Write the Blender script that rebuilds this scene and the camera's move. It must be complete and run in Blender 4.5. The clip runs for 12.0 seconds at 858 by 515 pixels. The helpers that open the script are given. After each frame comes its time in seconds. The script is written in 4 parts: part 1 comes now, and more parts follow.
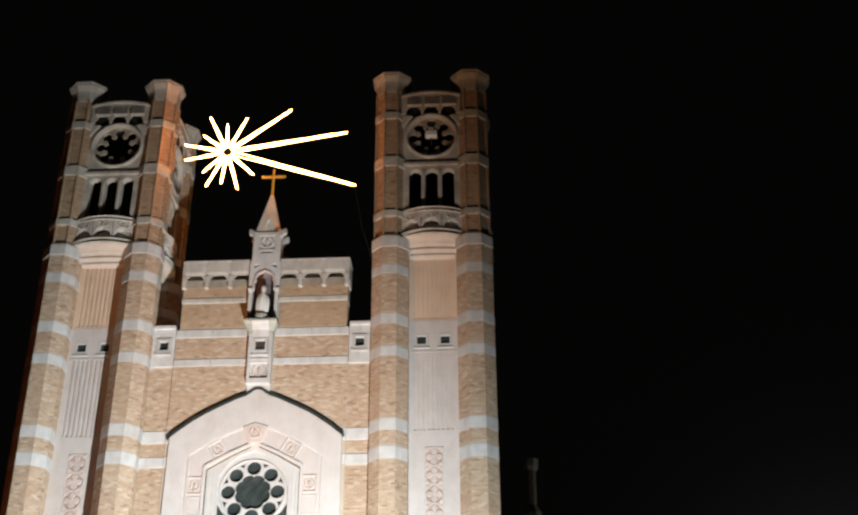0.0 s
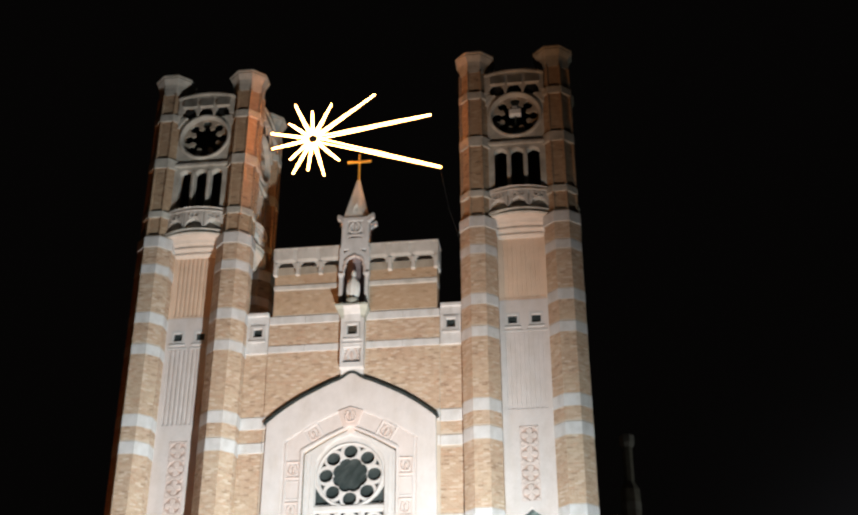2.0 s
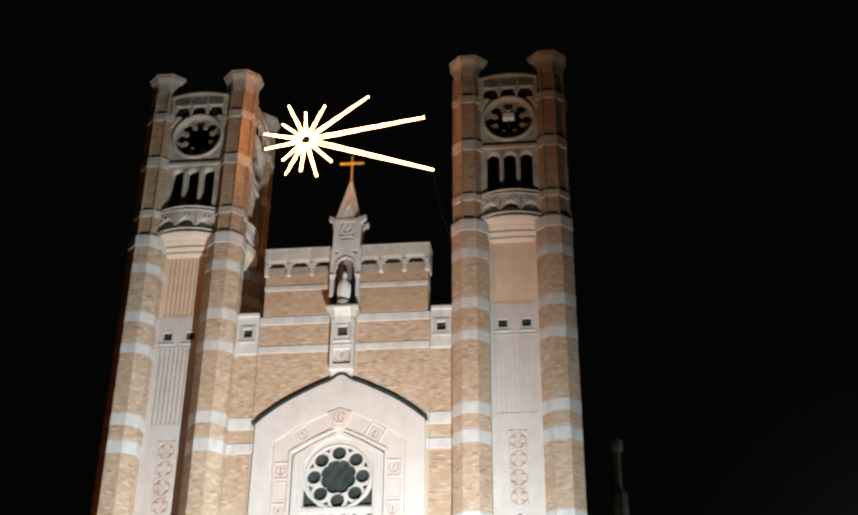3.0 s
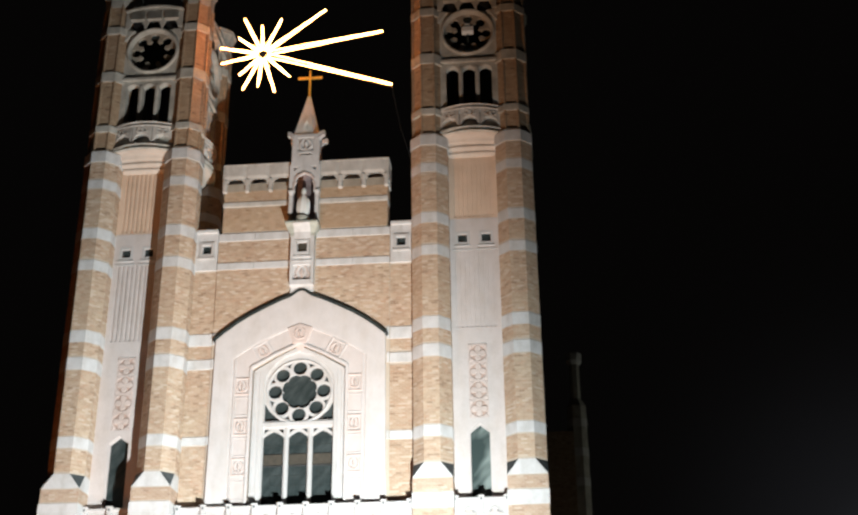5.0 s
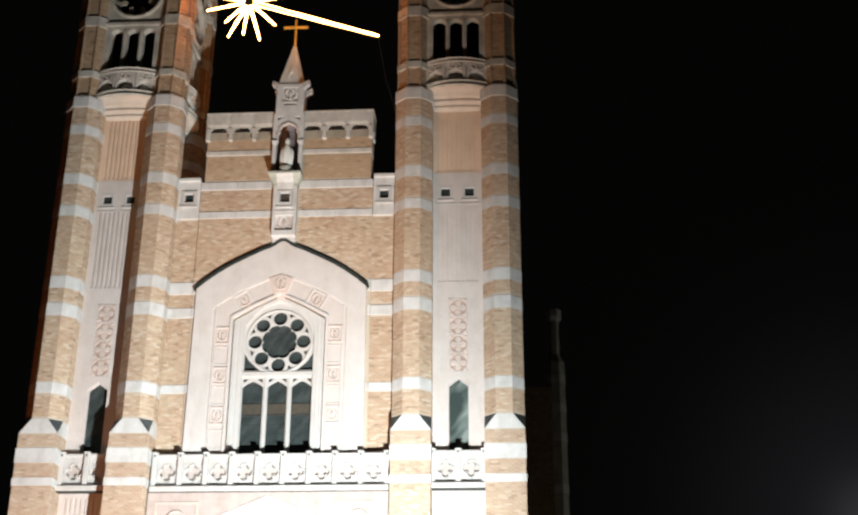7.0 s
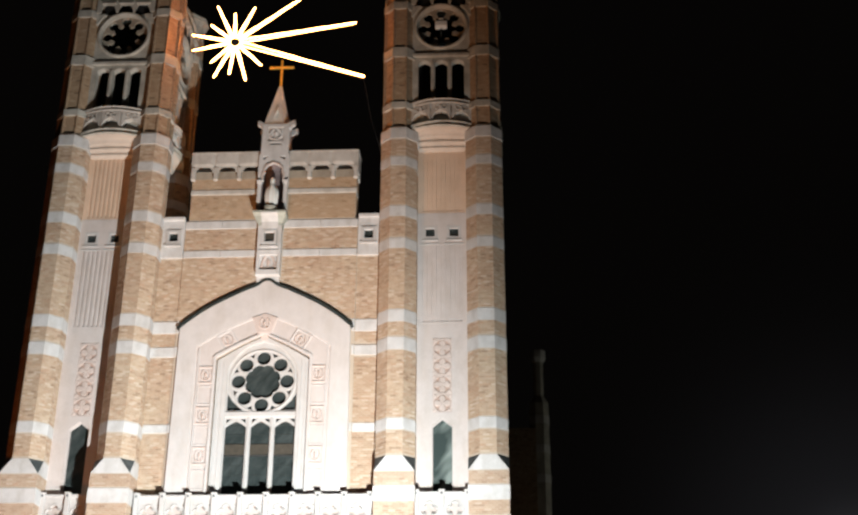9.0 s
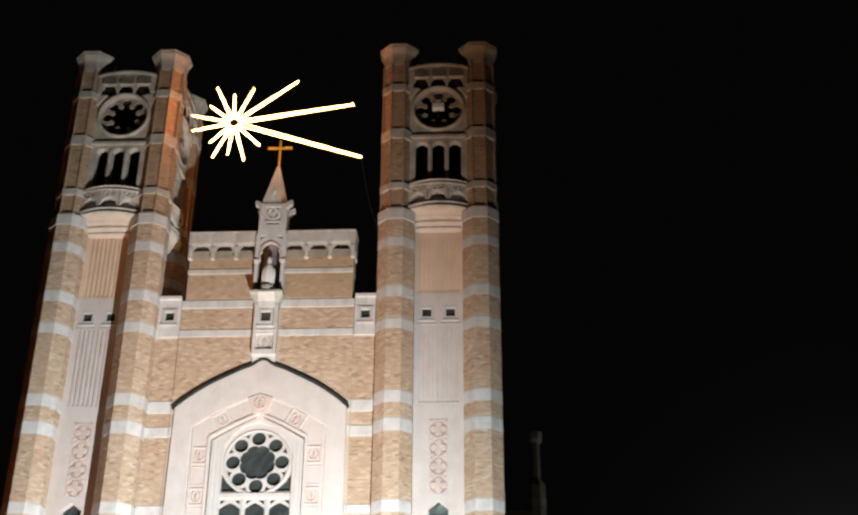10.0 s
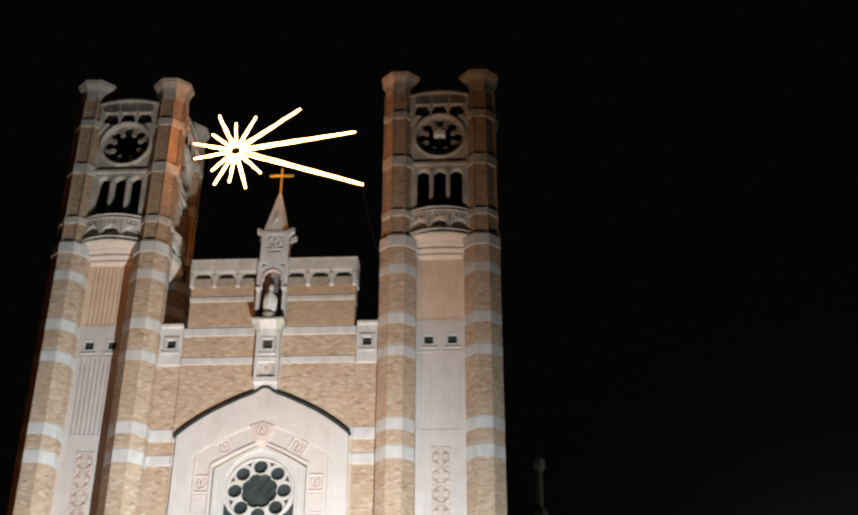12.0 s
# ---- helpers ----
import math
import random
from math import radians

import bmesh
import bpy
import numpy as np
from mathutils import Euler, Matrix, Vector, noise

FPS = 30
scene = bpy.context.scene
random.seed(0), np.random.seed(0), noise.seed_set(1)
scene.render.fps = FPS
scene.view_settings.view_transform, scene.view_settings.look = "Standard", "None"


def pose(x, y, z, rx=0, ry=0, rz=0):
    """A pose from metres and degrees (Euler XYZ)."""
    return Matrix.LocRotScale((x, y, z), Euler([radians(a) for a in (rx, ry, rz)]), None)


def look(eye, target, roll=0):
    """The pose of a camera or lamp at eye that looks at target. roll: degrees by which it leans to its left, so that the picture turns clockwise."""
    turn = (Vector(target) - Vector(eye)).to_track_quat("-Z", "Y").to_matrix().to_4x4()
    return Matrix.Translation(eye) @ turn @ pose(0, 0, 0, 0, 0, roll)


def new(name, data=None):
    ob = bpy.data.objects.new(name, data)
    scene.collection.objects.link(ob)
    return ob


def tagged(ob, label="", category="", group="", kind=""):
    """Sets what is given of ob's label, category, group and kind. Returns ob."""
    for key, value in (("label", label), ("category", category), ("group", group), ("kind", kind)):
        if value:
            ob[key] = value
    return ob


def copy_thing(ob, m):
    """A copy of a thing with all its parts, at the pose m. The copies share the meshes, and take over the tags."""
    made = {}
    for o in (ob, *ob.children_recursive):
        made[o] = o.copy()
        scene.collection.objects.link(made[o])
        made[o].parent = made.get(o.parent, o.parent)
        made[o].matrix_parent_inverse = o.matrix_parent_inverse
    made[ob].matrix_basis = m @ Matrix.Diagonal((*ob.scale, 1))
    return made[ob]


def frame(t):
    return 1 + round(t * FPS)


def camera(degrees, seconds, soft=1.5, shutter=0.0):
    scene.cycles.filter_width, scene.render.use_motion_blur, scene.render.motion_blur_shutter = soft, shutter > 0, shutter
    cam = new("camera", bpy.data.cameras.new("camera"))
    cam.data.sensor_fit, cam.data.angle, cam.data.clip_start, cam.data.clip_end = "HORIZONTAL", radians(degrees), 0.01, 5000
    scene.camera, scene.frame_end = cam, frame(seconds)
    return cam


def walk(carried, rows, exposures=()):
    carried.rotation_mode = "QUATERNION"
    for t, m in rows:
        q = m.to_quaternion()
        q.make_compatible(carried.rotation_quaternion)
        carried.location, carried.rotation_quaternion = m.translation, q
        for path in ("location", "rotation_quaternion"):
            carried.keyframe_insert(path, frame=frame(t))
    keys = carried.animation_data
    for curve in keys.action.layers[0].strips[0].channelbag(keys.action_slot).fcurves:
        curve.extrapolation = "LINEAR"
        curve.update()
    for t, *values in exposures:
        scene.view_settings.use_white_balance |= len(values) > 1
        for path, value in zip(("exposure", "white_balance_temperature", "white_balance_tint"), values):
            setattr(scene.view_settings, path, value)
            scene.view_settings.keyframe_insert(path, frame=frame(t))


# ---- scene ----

# ---------------------------------------------------------------- camera
# A visitor stands on the square and turns the camera up and down the facade.
cam = camera(36.92, 12.0, soft=2.4)
EYE = (9.0, -45.0, 1.6)
ROWS = [  # seconds, pitch, roll, yaw
    (0.0, 29.036, 0.095, 2.964),
    (0.5, 29.068, 0.287, 4.861),
    (1.0, 29.111, 1.015, 5.572),
    (1.2, 28.930, 1.380, 6.335),
    (1.5, 28.121, 0.607, 7.424),
    (2.0, 28.175, -0.028, 7.382),
    (2.5, 28.399, -0.236, 7.054),
    (2.7, 28.451, -0.495, 6.805),
    (4.3, 25.814, 0.048, 6.124),
    (4.5, 25.416, 0.345, 5.957),
    (5.0, 24.529, 0.503, 5.177),
    (5.5, 23.962, 0.187, 4.719),
    (6.0, 23.285, -0.162, 4.410),
    (6.5, 22.746, -0.273, 4.198),
    (7.0, 22.461, -0.383, 3.926),
    (7.2, 22.328, -0.320, 3.864),
    (8.8, 23.644, -0.280, 3.288),
    (9.0, 24.254, -0.340, 3.188),
    (9.5, 25.930, -0.449, 3.022),
    (10.0, 27.820, -0.461, 2.962),
    (10.5, 28.432, -0.501, 2.952),
    (11.0, 28.695, -0.504, 3.036),
    (11.5, 28.824, -0.479, 3.102),
    (12.0, 29.023, -0.335, 3.117),
]
# the picture grows a little warmer on the way down and cools again at the end
TINTS = [(0.0, 0.05, 6480, 10), (4.5, 0.06, 6480, 10), (6.0, 0.01, 6520, 9.5), (7.0, 0.0, 6640, 10), (9.0, 0.01, 6720, 12.5), (10.2, 0.02, 6640, 12), (11.2, -0.02, 6540, 11), (12.0, -0.07, 6500, 10.5)]
walk(cam, [(t, pose(*EYE, 90 + p, r, w)) for t, p, r, w in ROWS], TINTS)

# ---------------------------------------------------------------- light
world = bpy.data.worlds.new("night_sky")
scene.world = world
world.use_nodes = True
wn = world.node_tree.nodes
wl = world.node_tree.links
# black night, a little lighter towards the lit street at the right, low down
way = wn.new("ShaderNodeTexCoord")
dot = wn.new("ShaderNodeVectorMath")   # 1 towards the street
dot.operation = "DOT_PRODUCT"
dot.inputs[1].default_value = Vector((0.258, 0.949, 0.180)).normalized()
wl.new(way.outputs["Generated"], dot.inputs[0])
last = None
for power, tone in ((0.0, (0.0015, 0.0013, 0.0012)), (150.0, (0.0080, 0.0084, 0.0098)), (2200.0, (0.022, 0.0225, 0.025))):
    rise, scaled = wn.new("ShaderNodeMath"), wn.new("ShaderNodeVectorMath")
    rise.operation, scaled.operation = "POWER", "SCALE"
    rise.use_clamp = True
    rise.inputs[1].default_value, scaled.inputs[0].default_value = power, tone
    wl.new(dot.outputs["Value"], rise.inputs[0])
    wl.new(rise.outputs[0], scaled.inputs["Scale"])
    if last:
        both = wn.new("ShaderNodeVectorMath")
        wl.new(last, both.inputs[0])
        wl.new(scaled.outputs[0], both.inputs[1])
    last = both.outputs[0] if last else scaled.outputs[0]
wl.new(last, wn["Background"].inputs["Color"])
wn["Background"].inputs["Strength"].default_value = 1.0


def lamp(name, kind, where, target, watts, colour, size, **more):
    data = bpy.data.lights.new(name, kind)
    data.energy, data.color = watts, colour
    data.shadow_soft_size = size
    for key, value in more.items():
        if key == "spot":
            data.spot_size = radians(value)
        if key == "blend":
            data.spot_blend = value
    ob = new(name, data)
    ob.matrix_world = look(where, target)
    return ob


# white floodlight on the square for the lower front; street lamps round the church
lamp("floodlight", "SPOT", (7.1, -15.0, 0.8), (-0.3, 1.0, 11.6), 50000, (0.925, 1.0, 1.0), 0.22, spot=83, blend=1.0)
# warm floodlight up the towers, added to tint them; no such lamp is known
lamp("floodlight", "SPOT", (-1.0, -15.5, 0.8), (1.5, 1.0, 27.5), 10400, (1.0, 0.46, 0.16), 0.2, spot=42, blend=1.0)
lamp("street_light", "POINT", (50.0, 25.0, 8.0), (0, 0, 0), 3000, (0.95, 1.0, 0.85), 0.3)
lamp("street_light", "POINT", (-7.6, -7.0, 3.0), (0, 0, 0), 1450, (1.0, 0.33, 0.09), 0.2)
# unseen fill lamp, added only to lift the far turret and transept wall
lamp("street_light", "POINT", (14.0, 18.0, 3.0), (0, 0, 0), 70, (1.0, 0.8, 0.58), 0.2)

# ---------------------------------------------------------------- materials
def material(name):
    m = bpy.data.materials.new(name)
    m.use_nodes = True
    t = m.node_tree
    return m, t, t.nodes["Principled BSDF"]


def node(t, kind, **values):
    n = t.nodes.new(kind)
    for key, value in values.items():
        n.inputs[key].default_value = value
    return n


def noise_mix(t, coords, scale, low, high, detail=6.0, rough=0.6, lo=0.3, hi=0.7):
    """A colour that wanders between low and high."""
    n = node(t, "ShaderNodeTexNoise", Scale=scale, Detail=detail, Roughness=rough)
    t.links.new(coords, n.inputs["Vector"])
    r = t.nodes.new("ShaderNodeValToRGB")
    r.color_ramp.elements[0].position, r.color_ramp.elements[1].position = lo, hi
    r.color_ramp.elements[0].color, r.color_ramp.elements[1].color = (*low, 1), (*high, 1)
    t.links.new(n.outputs["Fac"], r.inputs["Fac"])
    return r.outputs["Color"], n.outputs["Fac"]


def times(t, a, b, factor=1.0, mode="MULTIPLY"):
    m = t.nodes.new("ShaderNodeMix")
    m.data_type, m.blend_type = "RGBA", mode
    m.inputs["Factor"].default_value = factor
    t.links.new(a, m.inputs["A"])
    t.links.new(b, m.inputs["B"])
    return m.outputs["Result"]


def bump(t, bsdf, height, strength, distance):
    b = node(t, "ShaderNodeBump", Strength=strength, Distance=distance)
    t.links.new(height, b.inputs["Height"])
    t.links.new(b.outputs["Normal"], bsdf.inputs["Normal"])


def stone(name, colour, dark=0.84, grime=0.84, rough=0.85):
    """Weathered limestone: fine grain, large stains and rain streaks."""
    m, t, b = material(name)
    co = t.nodes.new("ShaderNodeTexCoord").outputs["Object"]
    low = tuple(c * dark for c in colour)
    base, grain = noise_mix(t, co, 2.2, low, colour, lo=0.25, hi=0.6)
    fine, f = noise_mix(t, co, 38.0, (0.86, 0.85, 0.84), (1, 1, 1))
    mp = node(t, "ShaderNodeMapping", Scale=(1.3, 1.3, 0.5))
    t.links.new(co, mp.inputs["Vector"])
    streak, _ = noise_mix(t, mp.outputs["Vector"], 1.6, (grime, grime * 0.98, grime * 0.95), (1, 1, 1), lo=0.32, hi=0.55)
    t.links.new(times(t, times(t, base, fine), streak), b.inputs["Base Color"])
    b.inputs["Roughness"].default_value = rough
    bump(t, b, f, 0.35, 0.01)
    return m


def brickwork(name, shades, laid):
    """Buff brick. laid: courses drawn by the UV map in metres; else each brick is a piece with a shade of its own."""
    m, t, b = material(name)
    ob = t.nodes.new("ShaderNodeTexCoord").outputs["Object"]
    pick = t.nodes.new("ShaderNodeValToRGB")
    pick.color_ramp.interpolation = "CONSTANT"
    while len(pick.color_ramp.elements) < len(shades):
        pick.color_ramp.elements.new(0.5)
    for e, (at, c) in zip(pick.color_ramp.elements, shades):
        e.position, e.color = at, (*c, 1)
    if laid:
        uv = t.nodes.new("ShaderNodeTexCoord").outputs["UV"]
        br = node(t, "ShaderNodeTexBrick", Scale=1.0)
        br.offset = 0.5
        br.inputs["Color1"].default_value, br.inputs["Color2"].default_value = (0, 0, 0, 1), (1, 1, 1, 1)
        br.inputs["Mortar"].default_value = (0.3, 0.3, 0.3, 1)
        for key, value in (("Mortar Size", 0.006), ("Mortar Smooth", 0.3), ("Brick Width", 0.23), ("Row Height", 0.075)):
            br.inputs[key].default_value = value
        t.links.new(uv, br.inputs["Vector"])
        t.links.new(br.outputs["Color"], pick.inputs["Fac"])
    else:
        geo, info = t.nodes.new("ShaderNodeNewGeometry"), t.nodes.new("ShaderNodeObjectInfo")
        add, part_ = t.nodes.new("ShaderNodeMath"), t.nodes.new("ShaderNodeMath")
        add.operation, part_.operation = "ADD", "FRACT"
        t.links.new(geo.outputs["Random Per Island"], add.inputs[0])
        t.links.new(info.outputs["Random"], add.inputs[1])
        t.links.new(add.outputs[0], part_.inputs[0])
        t.links.new(part_.outputs[0], pick.inputs["Fac"])
    big, _ = noise_mix(t, ob, 0.7, (0.90, 0.81, 0.78), (1, 1, 1), lo=0.3, hi=0.65)
    patch, _ = noise_mix(t, ob, 4.5, (0.83, 0.81, 0.79), (1.0, 1.0, 1.0), lo=0.30, hi=0.56)
    fine, f = noise_mix(t, ob, 30.0, (0.87, 0.86, 0.85), (1, 1, 1))
    t.links.new(times(t, times(t, times(t, pick.outputs["Color"], big), patch), fine), b.inputs["Base Color"])
    b.inputs["Roughness"].default_value = 0.88
    bump(t, b, f, 0.4, 0.008)
    return m


def plain(name, low, high, scale, rough=0.6, metal=0.0):
    m, t, b = material(name)
    co = t.nodes.new("ShaderNodeTexCoord").outputs["Object"]
    c, f = noise_mix(t, co, scale, low, high)
    t.links.new(c, b.inputs["Base Color"])
    b.inputs["Roughness"].default_value, b.inputs["Metallic"].default_value = rough, metal
    bump(t, b, f, 0.2, 0.01)
    return m


OLD = ((0.0, (0.25, 0.175, 0.115)), (0.05, (0.40, 0.285, 0.185)), (0.22, (0.45, 0.33, 0.22)), (0.45, (0.42, 0.30, 0.195)), (0.66, (0.47, 0.35, 0.235)), (0.86, (0.38, 0.26, 0.16)), (0.95, (0.54, 0.43, 0.31)))
SHADES = ((0.0, (0.390, 0.270, 0.182)), (0.05, (0.500, 0.365, 0.255)), (0.20, (0.570, 0.435, 0.315)), (0.42, (0.530, 0.396, 0.280)), (0.62, (0.590, 0.460, 0.345)), (0.80, (0.545, 0.378, 0.262)), (0.90, (0.660, 0.555, 0.445)))
RUSSET = ((0.0, (0.40, 0.27, 0.16)), (0.03, (0.50, 0.36, 0.235)), (0.20, (0.54, 0.395, 0.265)), (0.45, (0.51, 0.37, 0.24)), (0.68, (0.555, 0.41, 0.28)), (0.90, (0.48, 0.33, 0.205)), (0.96, (0.61, 0.48, 0.35)))
BRICK = brickwork("old_brickwork", OLD, True)
# lit copy of the buff shades: the glare low down is painted into the colour
LIGHTENED = tuple((at, (0.75 * r + 0.13, 0.75 * g + 0.105, 0.75 * b + 0.09)) for at, (r, g, b) in SHADES)
PIECE = brickwork("buff_brick", SHADES, False)
OVERLIT = brickwork("overlit_buff_brick", LIGHTENED, False)
ORANGE = brickwork("orange_buff_brick", RUSSET, False)
MORTAR = plain("lime_mortar", (0.47, 0.385, 0.305), (0.55, 0.46, 0.375), 14.0, 0.95)
STONE = stone("pale_limestone", (0.69, 0.68, 0.68))
PANEL = stone("pinkish_stone", (0.635, 0.575, 0.555), dark=0.92, grime=0.92)
AGED = stone("aged_stone", (0.57, 0.545, 0.49), dark=0.66, grime=0.74)
PARA = stone("weathered_limestone", (0.64, 0.605, 0.565), dark=0.8, grime=0.8)
PORTAL = stone("rosy_portal_stone", (0.55, 0.455, 0.43), dark=0.84, grime=0.86)
# mauve niche stone, its colour darkened to paint the niche's shade
NICHE_SHADE = stone("shaded_niche_stone", (0.33, 0.25, 0.245), dark=0.6, grime=0.6)
PINK = stone("rose_white_stone", (0.655, 0.615, 0.605), dark=0.9, grime=0.92)
WARM = stone("warm_stone", (0.66, 0.56, 0.485), dark=0.9, grime=0.9)
TAN = stone("tan_terracotta", (0.76, 0.565, 0.43), dark=0.93, grime=0.93)
WHITE = stone("washed_stone", (0.58, 0.565, 0.56), dark=0.93, grime=0.93)
CARVED = stone("carved_stone", (0.66, 0.555, 0.515), dark=0.86, grime=0.86)
BLUSH = stone("blushing_stone_ground", (0.55, 0.405, 0.345), dark=0.86, grime=0.86)
# weather stain on the parapet course; on the rose tracery its dark tone paints shade
STAINED_SHADED = stone("stained_and_shaded_stone", (0.43, 0.37, 0.30), dark=0.75, grime=0.75)
ROSY = stone("rosy_ground_stone", (0.56, 0.495, 0.47), dark=0.86, grime=0.86)
DULL = plain("dull_brown_board", (0.04, 0.034, 0.025), (0.07, 0.058, 0.043), 6.0, 0.8)
MOSSY = stone("mossy_stone", (0.45, 0.465, 0.41), dark=0.7, grime=0.75)
BLEACHED = stone("bleached_stone", (0.80, 0.81, 0.77), dark=0.86, grime=0.82)
# dark greenish stone that paints the spire's shaded side
SPIRE_SHADE = stone("shaded_spire_stone", (0.13, 0.14, 0.115), dark=0.5, grime=0.6)
LEAD = plain("dark_lead", (0.012, 0.016, 0.015), (0.034, 0.044, 0.041), 5.0, 0.75)
# near-black backing that stands in for shade behind openings
DARK = plain("black_shade_backing", (0.006, 0.006, 0.006), (0.015, 0.014, 0.013), 6.0, 0.9)
SLATE_GREY = plain("slate_grey", (0.05, 0.06, 0.065), (0.12, 0.14, 0.145), 3.0, 0.6)
GILT = plain("gilded_metal", (0.85, 0.45, 0.06), (0.95, 0.55, 0.10), 9.0, 0.4, 0.1)
STEEL = plain("dull_steel", (0.10, 0.10, 0.10), (0.2, 0.2, 0.2), 9.0, 0.5, 0.8)
STATUE = stone("whitewashed_statue", (0.88, 0.90, 0.88), dark=0.85, grime=0.85)
PAINT = plain("white_painted_sheet", (0.72, 0.74, 0.74), (0.8, 0.82, 0.82), 8.0, 0.5)
PAVING = plain("grey_paving", (0.10, 0.10, 0.10), (0.22, 0.21, 0.20), 1.2, 0.9)


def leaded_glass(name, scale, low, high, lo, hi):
    """Dark church glass; slanting paler patches paint a reflection into its colour."""
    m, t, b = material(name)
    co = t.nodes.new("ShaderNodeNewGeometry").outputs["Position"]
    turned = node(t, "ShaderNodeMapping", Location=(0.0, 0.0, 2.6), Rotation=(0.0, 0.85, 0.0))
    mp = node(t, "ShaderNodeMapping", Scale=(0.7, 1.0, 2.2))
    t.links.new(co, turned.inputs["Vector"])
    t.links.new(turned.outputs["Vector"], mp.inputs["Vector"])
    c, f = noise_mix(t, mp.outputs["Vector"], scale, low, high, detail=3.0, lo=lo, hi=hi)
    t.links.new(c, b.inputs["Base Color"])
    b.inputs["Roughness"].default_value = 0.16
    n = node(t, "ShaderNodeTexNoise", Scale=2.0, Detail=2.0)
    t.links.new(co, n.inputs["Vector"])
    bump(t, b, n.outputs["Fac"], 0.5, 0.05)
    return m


GLASS = leaded_glass("leaded_glass", 1.6, (0.028, 0.037, 0.037), (0.06, 0.072, 0.072), 0.4, 0.7)
REFLECTION_GLASS = leaded_glass("glass_with_painted_reflection", 0.36, (0.045, 0.062, 0.060), (0.22, 0.26, 0.245), 0.535, 0.66)


def glow(name, colour, strength):
    m, t, b = material(name)
    b.inputs["Base Color"].default_value = (*colour, 1)
    b.inputs["Emission Color"].default_value = (*colour, 1)
    b.inputs["Emission Strength"].default_value = strength
    return m


TUBE = glow("warm_light_tube", (1.0, 0.34, 0.09), 62.0)

# ---------------------------------------------------------------- helpers
def uv_metres(bm):
    """UVs in metres: along the face level, and up."""
    layer = bm.loops.layers.uv.verify()
    for f in bm.faces:
        n = f.normal
        if abs(n.z) > 0.8:
            for l in f.loops:
                l[layer].uv = (l.vert.co.x, l.vert.co.y)
        else:
            tx, ty = -n.y, n.x
            s = math.hypot(tx, ty) or 1.0
            for l in f.loops:
                l[layer].uv = ((l.vert.co.x * tx + l.vert.co.y * ty) / s, l.vert.co.z)


def part(name, bm, mat, parent=None, label="", smooth=False, m=None):
    if m is not None:
        bm.transform(m)
    bmesh.ops.recalc_face_normals(bm, faces=bm.faces)
    bm.normal_update()
    uv_metres(bm)
    me = bpy.data.meshes.new(name)
    bm.to_mesh(me)
    bm.free()
    me.materials.append(mat)
    for p in me.polygons:
        p.use_smooth = smooth
    ob = new(name, me)
    if parent is not None:
        ob.parent = parent
    if label:
        tagged(ob, label)
    return ob


def thing(name, at, label, category, group="", kind=""):
    e = new(name)
    e.location = at
    return tagged(e, label, category, group, kind)


def box(bm, x0, x1, y0, y1, z0, z1, bevel=0.0):
    vs = [bm.verts.new((x, y, z)) for x in (x0, x1) for y in (y0, y1) for z in (z0, z1)]
    fs = [bm.faces.new([vs[i] for i in q]) for q in ((0, 1, 3, 2), (4, 6, 7, 5), (0, 4, 5, 1), (2, 3, 7, 6), (0, 2, 6, 4), (1, 5, 7, 3))]
    if bevel:
        es = list({e for f in fs for e in f.edges})
        bmesh.ops.bevel(bm, geom=es, offset=bevel, segments=1, affect="EDGES")
    return bm


def boxes(*args, bevel=0.0):
    bm = bmesh.new()
    for a in args:
        box(bm, *a, bevel=bevel)
    return bm


def loft(rings, bm=None, closed=True):
    """Skin a stack of rings with equal counts; ends capped."""
    bm = bm or bmesh.new()
    rows = [[bm.verts.new(p) for p in ring] for ring in rings]
    n = len(rows[0])
    for a, b in zip(rows, rows[1:]):
        for i in range(n if closed else n - 1):
            j = (i + 1) % n
            bm.faces.new((a[i], a[j], b[j], b[i]))
    bm.faces.new(rows[0][::-1])
    bm.faces.new(rows[-1])
    return bm


def octagon(cx, cy, w, z):
    s = w / 2 * math.tan(math.pi / 8)
    h = w / 2
    return [(cx + x, cy + y, z) for x, y in ((-s, -h), (s, -h), (h, -s), (h, s), (s, h), (-s, h), (-h, s), (-h, -s))]


def square8(cx, cy, w, z):
    """A square with eight points, paired with the octagon's."""
    h = w / 2
    return [(cx + x, cy + y, z) for x, y in ((-h + 0.002, -h), (h - 0.002, -h), (h, -h + 0.002), (h, h - 0.002), (h - 0.002, h), (-h + 0.002, h), (-h, h - 0.002), (-h, -h + 0.002))]


def circle(cx, cz, r, n=32, start=0.0):
    return [(cx + r * math.cos(start + 2 * math.pi * i / n), cz + r * math.sin(start + 2 * math.pi * i / n)) for i in range(n)]


def rect(x0, x1, z0, z1):
    return [(x0, z0), (x1, z0), (x1, z1), (x0, z1)]


def lancet(x0, x1, z0, spring, top, n=6, power=1.0):
    """A pointed opening: straight jambs, then two sides that meet at the top."""
    c, h = (x0 + x1) / 2, (x1 - x0) / 2
    left, right = [], []
    for i in range(n + 1):
        k = i / n
        bulge = (1 - (1 - k) ** 2) * (1 - power) + k * power
        left.append((x0 + h * k, spring + (top - spring) * (bulge)))
        right.append((x1 - h * k, spring + (top - spring) * (bulge)))
    return [(x0, z0), (x1, z0)] + right[:-1] + left[::-1]


